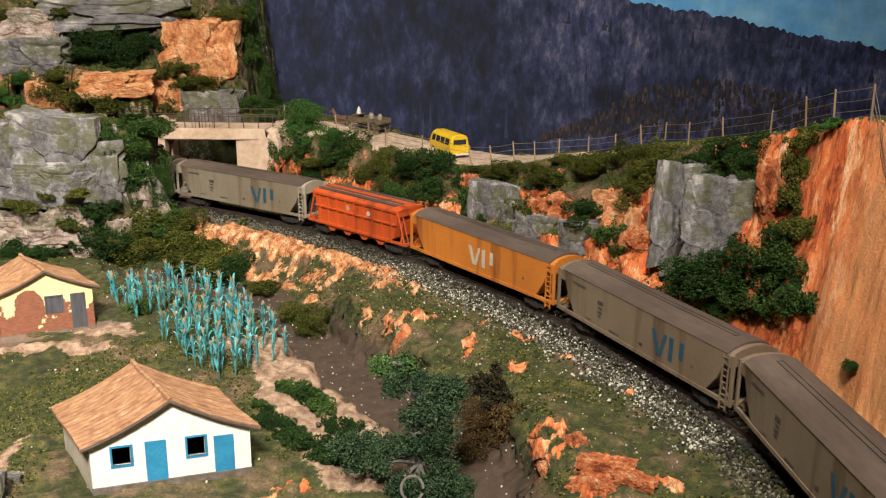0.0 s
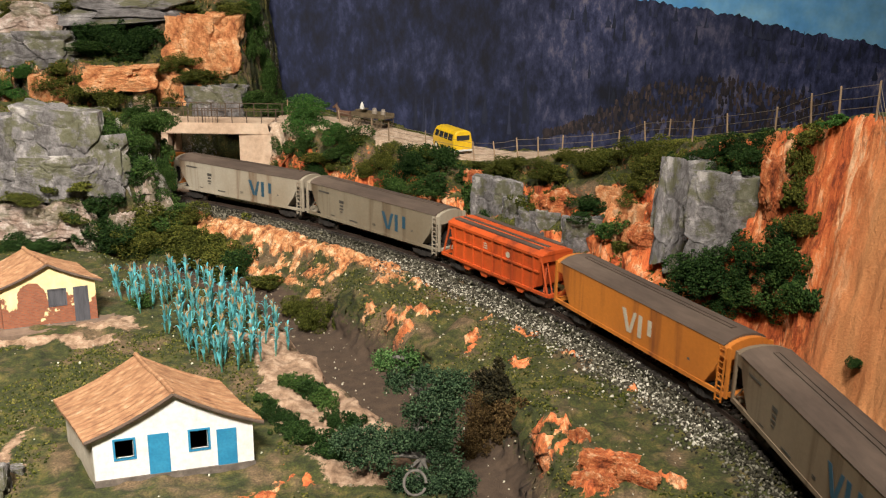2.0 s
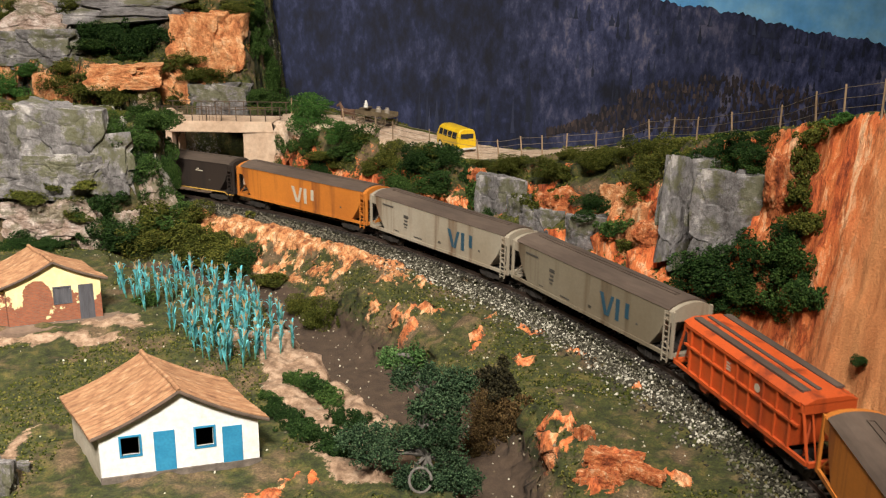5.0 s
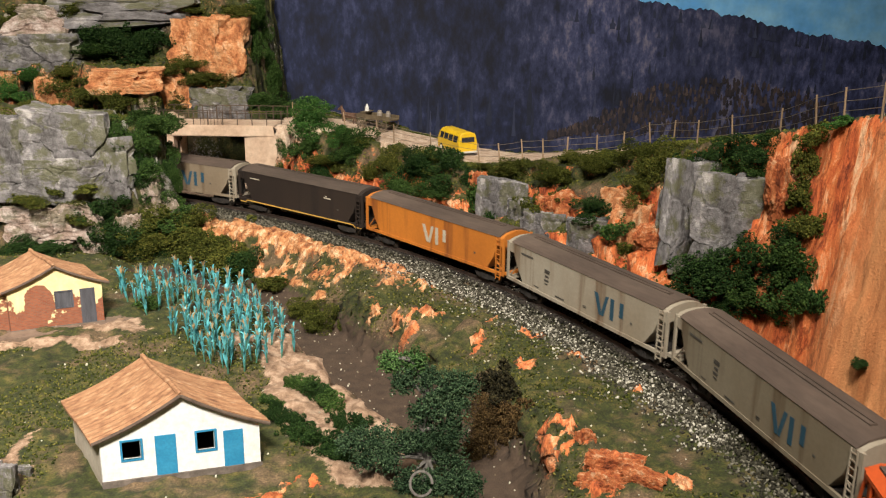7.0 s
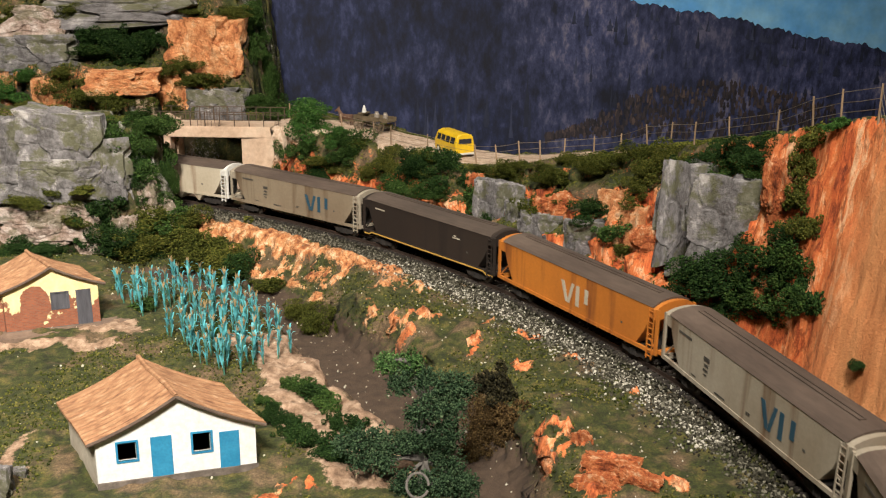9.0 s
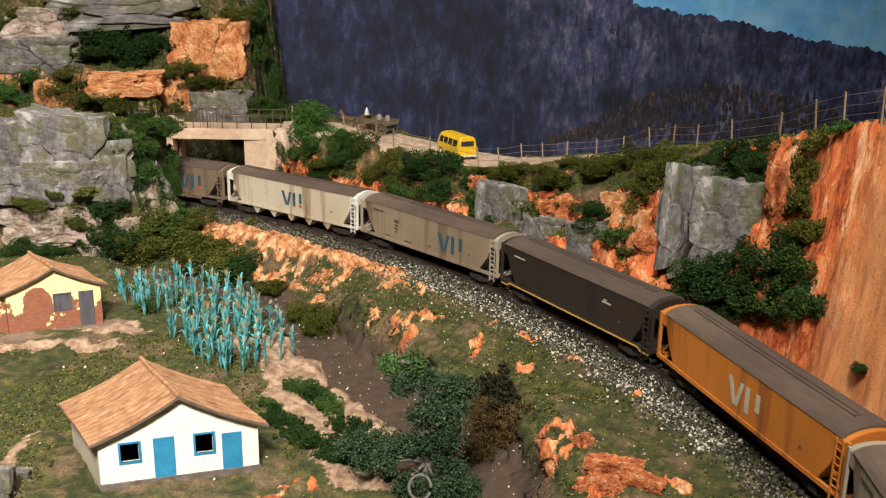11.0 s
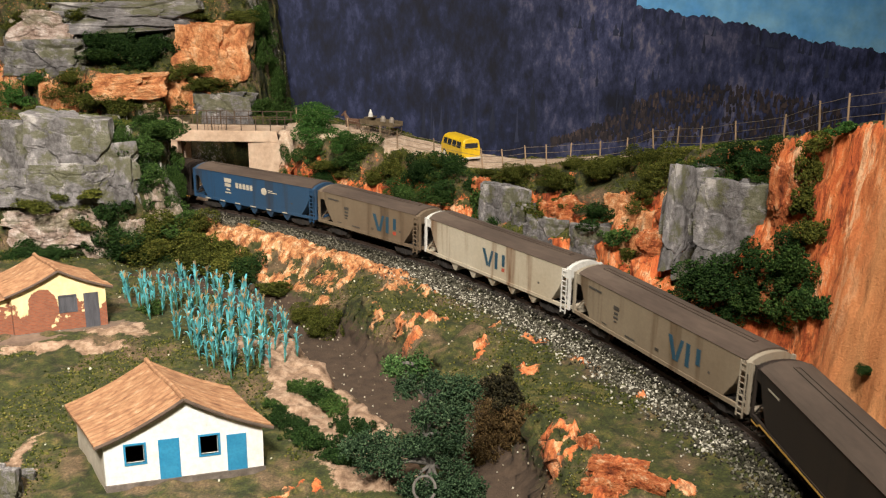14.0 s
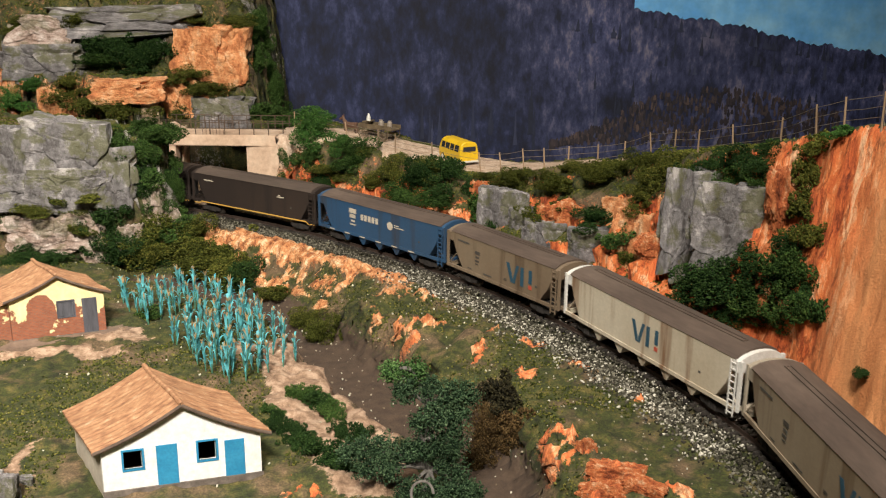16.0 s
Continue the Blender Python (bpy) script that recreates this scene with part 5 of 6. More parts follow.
def scatter_mesh(name, places, sizes, rng, shape=(ICO_V, ICO_F), rough=0.35):
    """Many small uneven lumps in one mesh, one at each place."""
    V, F = shape
    n, k = len(places), len(V)
    v = V[None] * (1 + rng.uniform(-rough, rough, (n, k, 1))) * np.asarray(sizes)[:, None, None] * rng.uniform(0.6, 1.3, (n, 1, 3))
    a = rng.uniform(0, math.tau, (n, 3))
    for i, j, q in ((0, 1, 0), (1, 2, 1), (0, 2, 2)):
        c, s = np.cos(a[:, q])[:, None], np.sin(a[:, q])[:, None]
        vi, vj = v[:, :, i].copy(), v[:, :, j].copy()
        v[:, :, i], v[:, :, j] = c * vi - s * vj, s * vi + c * vj
    v = (v + np.asarray(places)[:, None, :]).reshape(-1, 3)
    f = (F[None] + (np.arange(n) * k)[:, None, None]).reshape(-1, 3)
    me = bpy.data.meshes.new(name)
    me.vertices.add(len(v))
    me.vertices.foreach_set("co", v.reshape(-1).astype(np.float32))
    me.loops.add(f.size)
    me.loops.foreach_set("vertex_index", f.reshape(-1).astype(np.int32))
    me.polygons.add(len(f))
    me.polygons.foreach_set("loop_start", np.arange(0, f.size, 3, dtype=np.int32))
    me.polygons.foreach_set("loop_total", np.full(len(f), 3, dtype=np.int32))
    me.update(calc_edges=True)
    return me


def foliage(name, dark, mid, light):
    m, nt, b = nodes_of(name, 0.9)
    b.inputs["Specular IOR Level"].default_value = 0.12
    g = nt.nodes.new("ShaderNodeNewGeometry")
    o = nt.nodes.new("ShaderNodeObjectInfo")
    c = ramp(nt, g.outputs["Random Per Island"], [(0.0, dark), (0.55, mid), (1.0, light)])
    c = blend(nt, 1.0, c, ramp(nt, o.outputs["Random"], [(0, (0.75, 0.78, 0.7)), (1, (1.2, 1.15, 1.1))]), "MULTIPLY")
    nt.links.new(c, b.inputs["Base Color"])
    return m


GREENS = [foliage("dark_green_foliage", (0.008, 0.022, 0.006), (0.018, 0.045, 0.010), (0.045, 0.085, 0.022)),
          foliage("green_foliage", (0.014, 0.035, 0.008), (0.035, 0.075, 0.016), (0.085, 0.14, 0.035)),
          foliage("bright_green_foliage", (0.02, 0.06, 0.012), (0.045, 0.12, 0.025), (0.10, 0.19, 0.045)),
          foliage("olive_foliage", (0.024, 0.034, 0.006), (0.074, 0.086, 0.015), (0.145, 0.145, 0.030)),
          foliage("brown_dry_foliage", (0.03, 0.018, 0.008), (0.09, 0.055, 0.022), (0.16, 0.105, 0.045)),
          foliage("dark_brown_foliage", (0.012, 0.012, 0.008), (0.035, 0.03, 0.016), (0.07, 0.06, 0.03))]
TELL_BUSH = ["dense dark green foam foliage bush", "green foam foliage bush on the slope", "bright green foam foliage bush", "olive green scrub clinging to the slope",
             "dry brown twiggy bush", "dark withered bush by the creek"]


TET_V = np.array([(1, 0, -0.15), (-0.5, 0.87, -0.15), (-0.5, -0.87, -0.15), (0, 0, 0.45)])
TET_F = np.array([(0, 2, 1), (0, 1, 3), (1, 2, 3), (2, 0, 3)])


def clump_mesh(seed, n, blob):
    """Foam foliage: a heap of uneven lobes covered in small flecks."""
    rng = np.random.default_rng(seed)
    k = 20
    lobes = rng.normal(0, 0.46, (k, 3)) * (1, 1, 0.72)
    rad = rng.uniform(0.16, 0.46, k)
    which = rng.choice(k, n, p=rad ** 2 / np.sum(rad ** 2))
    way = rng.normal(0, 1, (n, 3))
    way /= np.linalg.norm(way, axis=1)[:, None]
    p = lobes[which] + way * (rad[which] * rng.uniform(0.5, 1.15, n) ** 0.5)[:, None]
    return scatter_mesh("bush", p, rng.uniform(0.4, 1.5, n) * blob, rng, (TET_V, TET_F), 0.4)


CLUMPS = [[clump_mesh(10 + k, 2600, 0.072) for k in range(4)], [clump_mesh(30 + k, 6800, 0.039) for k in range(4)]]
CLUMP_BY = {}


def bush(x, y, z, rx, rz, kind):
    big = 1 if max(rx, rz) > 0.016 else 0
    v = random.randrange(4)
    if (big, v, kind) not in CLUMP_BY:
        me = CLUMPS[big][v].copy()
        me.materials.append(GREENS[kind])
        CLUMP_BY[big, v, kind] = me
    ob = new("bush", CLUMP_BY[big, v, kind])
    ob.matrix_basis = pose(x, y, z, random.uniform(-15, 15), random.uniform(-15, 15), random.uniform(0, 360))
    ob.scale = (rx * 1.18, rx * 1.05, rz * (1.05 if kind == 3 else 1.25))
    return tagged(ob, TELL_BUSH[kind], "bush", "scenic bushes")


for table in (SCRUB_CUT, SCRUB_CUT_MORE, SCRUB_CLIFF, SCRUB_CLIFF_MORE, SCRUB_LEDGES, SCRUB_CRAG, SCRUB_CRAG_MORE, SCRUB_MOUNTAIN, SCRUB_MOUNTAIN_MORE, SCRUB_TERRACES, SCRUB_TERRACES_MORE, SCRUB_VALLEY, SCRUB_VALLEY_MORE):
    for r in table:
        bush(*r)


# ---- rocks ----
def stone(name, cols, scale, streak=(1, 1, 1), relief=0.003, moss=0.0):
    m, nt, b = nodes_of(name, 0.85)
    scale = scale / 26
    n1, n2, n3 = tex(nt, scale, 8, 0.72, streak), tex(nt, scale * 6, 6, 0.75), tex(nt, scale * 1.1, 4, 0.55, (1, 1, 1.6))
    c = ramp(nt, n1, [(0.37 + 0.26 * i / (len(cols) - 1), q) for i, q in enumerate(cols)])
    crack = ramp(nt, n3, [(0.475, (1, 1, 1)), (0.495, (0.25, 0.23, 0.2)), (0.515, (1, 1, 1))])
    c = blend(nt, 0.55, c, crack, "MULTIPLY")
    c = blend(nt, step(nt, n2, 0.38, 0.62), blend(nt, 1.0, c, (0.74, 0.72, 0.70), "MULTIPLY"), c)
    if moss:
        c = blend(nt, blend(nt, 1.0, step(nt, tex(nt, 1.3, 6, 0.7), 0.49, 0.57), (moss,) * 3, "MULTIPLY"), c, (0.085, 0.085, 0.028))
    nt.links.new(c, b.inputs["Base Color"])
    bump(nt, b, blend(nt, 0.5, n1, n2), relief * 1.6, 0.8)
    return m


def block_grid(cuts):
    bm = bmesh.new()
    bmesh.ops.create_cube(bm, size=2.0)
    bmesh.ops.subdivide_edges(bm, edges=bm.edges[:], cuts=cuts, use_grid_fill=True)
    bm.verts.index_update()
    v, f = np.array([q.co for q in bm.verts]), [[q.index for q in g.verts] for g in bm.faces]
    bm.free()
    return v, f


BLOCK_V, BLOCK_F = block_grid(34)


def rock_mesh(seed, cuts, jag, joints, loose=1.0):
    """A block broken along its joints into tilted flat faces with open cracks between them."""
    rng = np.random.default_rng(seed)
    p = BLOCK_V.copy()
    for _ in range(cuts):
        n = rng.normal(0, 1, 3) * (1, 1, 0.7)
        n /= np.linalg.norm(n)
        p = p - np.maximum(0, p @ n - rng.uniform(0.88, 1.15))[:, None] * n
    off = Vector(rng.uniform(0, 50, 3))
    wob = np.array([(noise.noise(Vector(q) * 1.8 + off), noise.noise(Vector(q) * 1.8 - off), noise.noise(Vector(q) * 2.1 + off * 2)) for q in p])
    w = p + 0.16 * wob
    sites = rng.uniform(-1.1, 1.1, (30, 3))
    dist = np.linalg.norm((w[:, None] - sites[None]) * np.array(joints), axis=2)
    order = np.argsort(dist, axis=1)
    near = order[:, 0]
    rows = np.arange(len(p))
    gap = dist[rows, order[:, 1]] - dist[rows, near]
    tilt, lift = rng.normal(0, 0.26, (30, 3)) * loose, rng.uniform(-0.20, 0.14, 30) * loose
    move = lift[near] + np.sum((w - sites[near]) * tilt[near], axis=1) - 0.10 * np.clip(1 - gap / 0.09, 0, 1)
    way = p / np.linalg.norm(p, axis=1)[:, None]
    grain = np.array([noise.fractal(Vector(q) * 4.5 + off, 0.7, 2.1, 5) for q in p])
    p = p + way * (move + jag * grain)[:, None]
    me = bpy.data.meshes.new("rock")
    me.from_pydata(p.tolist(), [], BLOCK_F)
    return me


GREYSTONE = stone("grey_plaster_rock", [(0.085, 0.078, 0.078), (0.165, 0.155, 0.158), (0.25, 0.235, 0.24), (0.50, 0.47, 0.455)], 40, (1, 1, 0.5), moss=0.75)
PALESTONE = stone("pale_pinkish_rock", [(0.25, 0.17, 0.13), (0.47, 0.36, 0.31), (0.66, 0.57, 0.52)], 50, moss=0.6)
CLAYSTONE = stone("orange_clay_rock", [(0.22, 0.05, 0.014), (0.50, 0.125, 0.035), (0.64, 0.22, 0.075), (0.78, 0.48, 0.28)], 55, (1, 1, 0.4))
TANSTONE = stone("pale_tan_clay_rock", [(0.30, 0.09, 0.03), (0.58, 0.22, 0.08), (0.70, 0.34, 0.15), (0.80, 0.52, 0.31)], 60, (1, 1, 0.5))
SHAPES = {}
for kind, stuff_, jag, joints, cuts, loose in (("g", GREYSTONE, 0.030, (1.4, 0.8, 1.2), 1, 0.5), ("p", PALESTONE, 0.06, (1, 1, 1.3), 5, 0.7), ("c", CLAYSTONE, 0.13, (1.6, 1, 0.9), 10, 0.5), ("t", TANSTONE, 0.05, (1.8, 1, 0.7), 5, 0.5)):
    SHAPES[kind] = []
    for k in range(4):
        me = rock_mesh(100 + k + 10 * len(SHAPES), cuts, jag, joints, loose)
        me.materials.append(stuff_)
        SHAPES[kind].append(me)


def rock(x, y, z, rx, rz, kind, label):
    ob = new("rock", random.choice(SHAPES[kind]))
    ob.matrix_basis = pose(x, y, z, random.uniform(-8, 8), random.uniform(-3, 3), random.choice((0, 180)) + random.uniform(-9, 9) + (0 if x < 0 else -18))
    ob.scale = (rx * (1.05 if x < 0 else 1.18), max(rx, rz) * (0.36 if kind == "g" else 0.5), rz * 1.08)
    return tagged(ob, label, "rock", "rock outcrops")


for r in ROCKS_GREY:
    rock(*r[:3], r[3] * 1.12, r[4] * 1.12, "g", "cracked grey rock outcrop in the cliff")
for r in ROCKS_PALE:
    rock(*r, "p", "pale pinkish rock at the foot of the crag")
for r in ROCKS_CLAY[:4]:
    rock(*r[:2], r[2] - r[4] * 0.25, *r[3:], "c", "rough orange clay outcrop in the grass")
for r in ROCKS_BANK[13:]:
    rock(*r, "t", "bare streaked orange clay face on the mountain")
for r in ROCKS_CUT:
    rock(*r, "c", "bare orange clay patch in the cutting")


# ---- ballast, turf and pebbles ----
def ground_points(rng, n, x0, x1, y0, y1):
    x, y = rng.uniform(x0, x1, n), rng.uniform(y0, y1, n)
    return x, y, *track_place(x, y)


rng = np.random.default_rng(5)
PALEBALLAST = foliage("pale_ballast_stone", (0.016, 0.015, 0.012), (0.080, 0.074, 0.060), (0.56, 0.54, 0.49))
DARKBALLAST = foliage("dirty_ballast_stone", (0.016, 0.015, 0.011), (0.045, 0.042, 0.032), (0.19, 0.18, 0.15))


def ballast(n, lo, hi, width, spill, material, label):
    ph, d = rng.uniform(radians(lo), radians(hi), n), rng.normal(0, 1, n)
    d = np.where(rng.random(n) < 0.6, rng.uniform(-width, width, n), -width + 0.004 - np.abs(d) * spill)
    r = RAD + d + tighten(np.degrees(ph))
    x, y = CX + r * np.cos(ph), CY + r * np.sin(ph)
    z = terrain(x, y)[0]
    heap = 0.0032 * (1 - smooth(np.abs(d), 0.017, 0.034)) * rng.random(n)
    me = scatter_mesh("ballast", np.stack([x, y, z + heap + 0.0003], -1), rng.uniform(0.0007, 0.0016, n), rng, (OCT_V, OCT_F))
    me.materials.append(material)
    tagged(new("ballast", me), label, "ballast", kind="stuff")


ballast(15000, 40, 68, 0.027, 0.006, DARKBALLAST, "dirty grey ballast stones under the track")
ballast(9000, 10, 42, 0.026, 0.010, DARKBALLAST, "dirty grey ballast stones beside the track")
ballast(8000, 20, 44, 0.030, 0.013, PALEBALLAST, "loose pale ballast stones spilling down the bank")

TURF = foliage("green_turf_fibre", (0.014, 0.020, 0.004), (0.055, 0.066, 0.013), (0.17, 0.155, 0.045))
x, y, d, ph = ground_points(rng, 120000, -0.70, 0.32, 0.30, 1.05)
z, wet, cut, hump, side, road, bare = terrain(x, y)
keep = (d < -0.045) & (wet < 0.4) & (bare < 0.35) & (tan_ground(x, y) < 0.35) & (fbm(x, y, 20, 4, 83) > 0.46) & (hump < 0.3)
keep &= ~((x > -0.235) & (x < -0.10) & (y > 0.47) & (y < 0.58)) & ~((x > -0.40) & (x < -0.27) & (y > 0.69) & (y < 0.83))
p = np.stack([x, y, z + 0.0004], -1)[keep]
me = scatter_mesh("turf", p, rng.uniform(0.0004, 0.0012, len(p)), rng, (OCT_V, OCT_F), 0.5)
me.materials.append(TURF)
tagged(new("turf", me), "short olive green turf flock on the ground", "grass", kind="stuff")

x, y, d, ph = ground_points(rng, 110000, -0.30, 0.33, 0.55, 1.25)
z, wet, cut, hump, side, road, bare = terrain(x, y)
keep = (d > 0.05) & (cut > 0.15) & (road < 0.2) & (ph > 27) & (fbm(x + z, y + z, 26, 4, 85) > 0.46 - 0.12 * cut)
p = np.stack([x, y, z + 0.0006], -1)[keep]
me = scatter_mesh("scrub", p, rng.uniform(0.0007, 0.0019, len(p)), rng, (TET_V, TET_F), 0.4)
me.materials.append(GREENS[3])
tagged(new("scrub", me), "olive scrub and moss over the cutting's brow", "scrub", kind="stuff")

x, y, d, ph = ground_points(rng, 60000, -0.70, -0.22, 0.98, 1.45)
z, wet, cut, hump, side, road, bare = terrain(x, y)
keep = ((d > 0.04) | (hump > 0.4)) & (fbm(x + z, y + z, 22, 4, 87) > 0.45) & (road < 0.3) & ~((x > -0.35) & (x < -0.2) & (y < 1.22))
p = np.stack([x, y, z + 0.0006], -1)[keep]
me = scatter_mesh("scrub", p, rng.uniform(0.0008, 0.0021, len(p)), rng, (TET_V, TET_F), 0.4)
me.materials.append(GREENS[3])
tagged(new("scrub", me), "olive moss and scrub over the mountain terraces", "scrub", kind="stuff")

PEBBLE = foliage("pale_pebble", (0.20, 0.15, 0.11), (0.42, 0.36, 0.30), (0.72, 0.68, 0.62))
x, y, d, ph = ground_points(rng, 2600, -0.45, 0.20, 0.42, 0.95)
z = terrain(x, y)[0]
keep = (d < -0.05) & (rng.random(len(x)) < np.where(d > -0.20, 1.0, 0.22))
p = np.stack([x, y, z + 0.0004], -1)[keep]
me = scatter_mesh("pebbles", p, rng.uniform(0.0004, 0.0012, len(p))  * 0.8, rng, (ICO_V, ICO_F))
me.materials.append(PEBBLE)
tagged(new("pebbles", me), "small pale pebbles strewn over the ground", "pebbles", kind="stuff")

# ---- maize field ----
LEAF = mat("blue_green_maize_leaf", [(0.04, 0.22, 0.25), (0.10, 0.42, 0.47), (0.24, 0.58, 0.60)], 90, 0.6, 0, per_object=0.3)
DRYTOP = mat("tan_maize_tassel", [(0.28, 0.18, 0.08), (0.45, 0.32, 0.15)], 150, 0.8, 0)
STALKM = mat("green_maize_stalk", [(0.03, 0.12, 0.08), (0.08, 0.22, 0.14)], 150, 0.7, 0)


def maize(seed):
    rg = random.Random(seed)
    e = thing("maize_plant", "blue-green maize plant with a tan tassel", "maize plant", group="maize in the field")
    h = 0.026
    bm = bmesh.new()
    rod(bm, (0, 0, -0.002), (rg.uniform(-0.001, 0.001), rg.uniform(-0.001, 0.001), h), 0.0007, 0.0004, 5)
    part("stalk", bm, STALKM, e)
    for k in range(8):
        a, z0 = k * 2.5 + rg.uniform(-0.4, 0.4), 0.003 + 0.0026 * k
        L, up = rg.uniform(0.0030, 0.0054), rg.uniform(0.012, 0.017)
        bm = bmesh.new()
        old = None
        for i in range(6):
            t = i / 5
            r, z = L * t * (0.55 + 0.45 * t), z0 + up * (t * 1.4 - 0.8 * t * t)
            w = 0.0013 * (1 - t) ** 0.6 * (0.6 + 1.2 * min(t * 3, 1)) * 0.6 + 0.00008
            c, s = math.cos(a), math.sin(a)
            ring = [bm.verts.new((r * c - q * s, r * s + q * c, z + dz)) for q, dz in ((-w, 0.0004), (0, 0), (w, 0.0004), (0, 0.00025))]
            if old:
                for j in range(4):
                    bm.faces.new((old[j], old[(j + 1) % 4], ring[(j + 1) % 4], ring[j]))
            old = ring
        part("leaf", bm, LEAF, e)
    bm = bmesh.new()
    for k in range(5):
        rod(bm, (0, 0, h - 0.001), (rg.uniform(-0.0018, 0.0018), rg.uniform(-0.0018, 0.0018), h + rg.uniform(0.003, 0.0055)), 0.0005, 0.0002, 4)
    part("tassel", bm, DRYTOP, e)
    return e


plants = [maize(k) for k in range(4)]
spots = []
rg = random.Random(8)
for i in range(21):
    for j in range(6):
        t, s = i / 20, j / 5
        lo = Vector((-0.300, 0.815)).lerp(Vector((-0.168, 0.640)), t)
        hi = Vector((-0.236, 0.868)).lerp(Vector((-0.108, 0.662)), t)
        p = lo.lerp(hi, s) + Vector((0.006, 0)) + Vector((rg.uniform(-0.004, 0.004), rg.uniform(-0.004, 0.004)))
        gap = fbm(np.array([p.x]), np.array([p.y]), 45, 2, 91)[0]
        if gap > 0.36 and p.x < -0.118 and not (0.32 < t < 0.55 and s < 0.35):
            spots.append(p)
for k, p in enumerate(spots):
    m = pose(p.x, p.y, height(p.x, p.y) - 0.001, rg.uniform(-6, 6), rg.uniform(-6, 6), rg.uniform(0, 360))
    s = rg.uniform(0.8, 1.15)
    if k < 4:
        plants[k].matrix_basis = m @ Matrix.Diagonal((s, s, s, 1))
    else:
        ob = copy_thing(plants[k % 4], m)
        ob.scale = (s, s, s)

# ---- the tree beside the creek ----
BARK = mat("pale_grey_bark", [(0.07, 0.062, 0.055), (0.17, 0.155, 0.14)], 120, 0.9, 0.0005, stretch=(2, 2, 0.5))
tree = thing("tree", "small tree with blue-green foam foliage and pale trunk", "tree")
base = Vector((-0.011, 0.500, height(-0.011, 0.500)))
bm = bmesh.new()
knots = [base + Vector(q) for q in ((0, 0, -0.004), (0.002, 0.001, 0.014), (-0.002, -0.002, 0.034), (0.001, 0.001, 0.054), (-0.008, 0.002, 0.076))]
for a, b, r0, r1 in zip(knots, knots[1:], (0.0034, 0.0028, 0.0022, 0.0015), (0.0028, 0.0022, 0.0015, 0.0008)):
    rod(bm, a, b, r0, r1, 8)
part("trunk", bm, BARK, tree)
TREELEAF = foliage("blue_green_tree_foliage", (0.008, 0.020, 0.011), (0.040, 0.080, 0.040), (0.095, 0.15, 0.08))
PALELEAF = foliage("pale_green_tree_foliage", (0.02, 0.05, 0.014), (0.06, 0.13, 0.04), (0.14, 0.24, 0.085))
CROWN = [(-0.031, 0.503, 0.053, 0.0075), (-0.018, 0.505, 0.052, 0.0085), (-0.023, 0.498, 0.043, 0.0085), (-0.010, 0.503, 0.044, 0.0075), (0.002, 0.500, 0.040, 0.0095), (0.012, 0.503, 0.039, 0.0085), (-0.005, 0.495, 0.029, 0.0100), (0.007, 0.499, 0.029, 0.0085),
         (-0.014, 0.500, 0.022, 0.0075), (0.003, 0.492, 0.015, 0.0105), (-0.010, 0.498, 0.008, 0.0095), (-0.021, 0.497, 0.006, 0.0080), (0.002, 0.496, 0.000, 0.0100), (-0.036, 0.497, 0.006, 0.0100), (-0.047, 0.497, 0.006, 0.0090), (-0.056, 0.499, 0.003, 0.0070),
         (-0.045, 0.493, -0.004, 0.0075), (0.008, 0.490, -0.012, 0.0095), (-0.020, 0.487, -0.015, 0.0090), (-0.004, 0.484, -0.015, 0.0110), (0.015, 0.487, -0.016, 0.0090), (-0.032, 0.490, -0.003, 0.0075)]
rng = np.random.default_rng(12)
for k, (x, y, z, r) in enumerate(CROWN):
    bm = bmesh.new()
    a = knots[1 + min(3, int(max(0, (z + 0.01) / 0.020)))]
    mid = a.lerp(Vector((x, y, z)), 0.5) + Vector((0, 0, 0.002))
    rod(bm, a, mid, 0.0014, 0.0010, 6)
    rod(bm, mid, (x, y, z), 0.0010, 0.0005, 6)
    limb = part("limb", bm, BARK, tree)
    n = int(4200 * (r / 0.015) ** 2)
    way = rng.normal(0, 1, (n, 3))
    way /= np.linalg.norm(way, axis=1)[:, None]
    lump = 1 + 0.5 * np.sin(way[:, 0] * 6 + k) * np.sin(way[:, 1] * 5) + 0.2 * np.sin(way[:, 2] * 9)
    p = np.array((x, y, z)) + way * (0.80 * r * lump * rng.uniform(0.25, 1.25, n) ** 0.5)[:, None] * (1.05, 1, 0.95)
    me = scatter_mesh("crown", p, rng.uniform(0.0004, 0.0011, n), rng, (TET_V, TET_F), 0.4)
    # paler green on lumps higher than 0.05, blue-green below
    me.materials.append(PALELEAF if z > 0.05 else TREELEAF)
    new("crown", me).parent = tree
bm = bmesh.new()
for k in range(14):
    a, b = k * 0.42, (k + 1) * 0.42
    rod(bm, (-0.012 + 0.0062 * math.cos(a), 0.466 + 0.004 * math.sin(a), 0.0105 + 0.0055 * math.sin(a) - 0.014), (-0.012 + 0.0062 * math.cos(b), 0.466 + 0.004 * math.sin(b), 0.0105 + 0.0055 * math.sin(b) - 0.014), 0.0008, 0.0008, 6)
part("root_loop", bm, BARK, tree)


# ---- printed forest backdrop ----
BY = 1.62


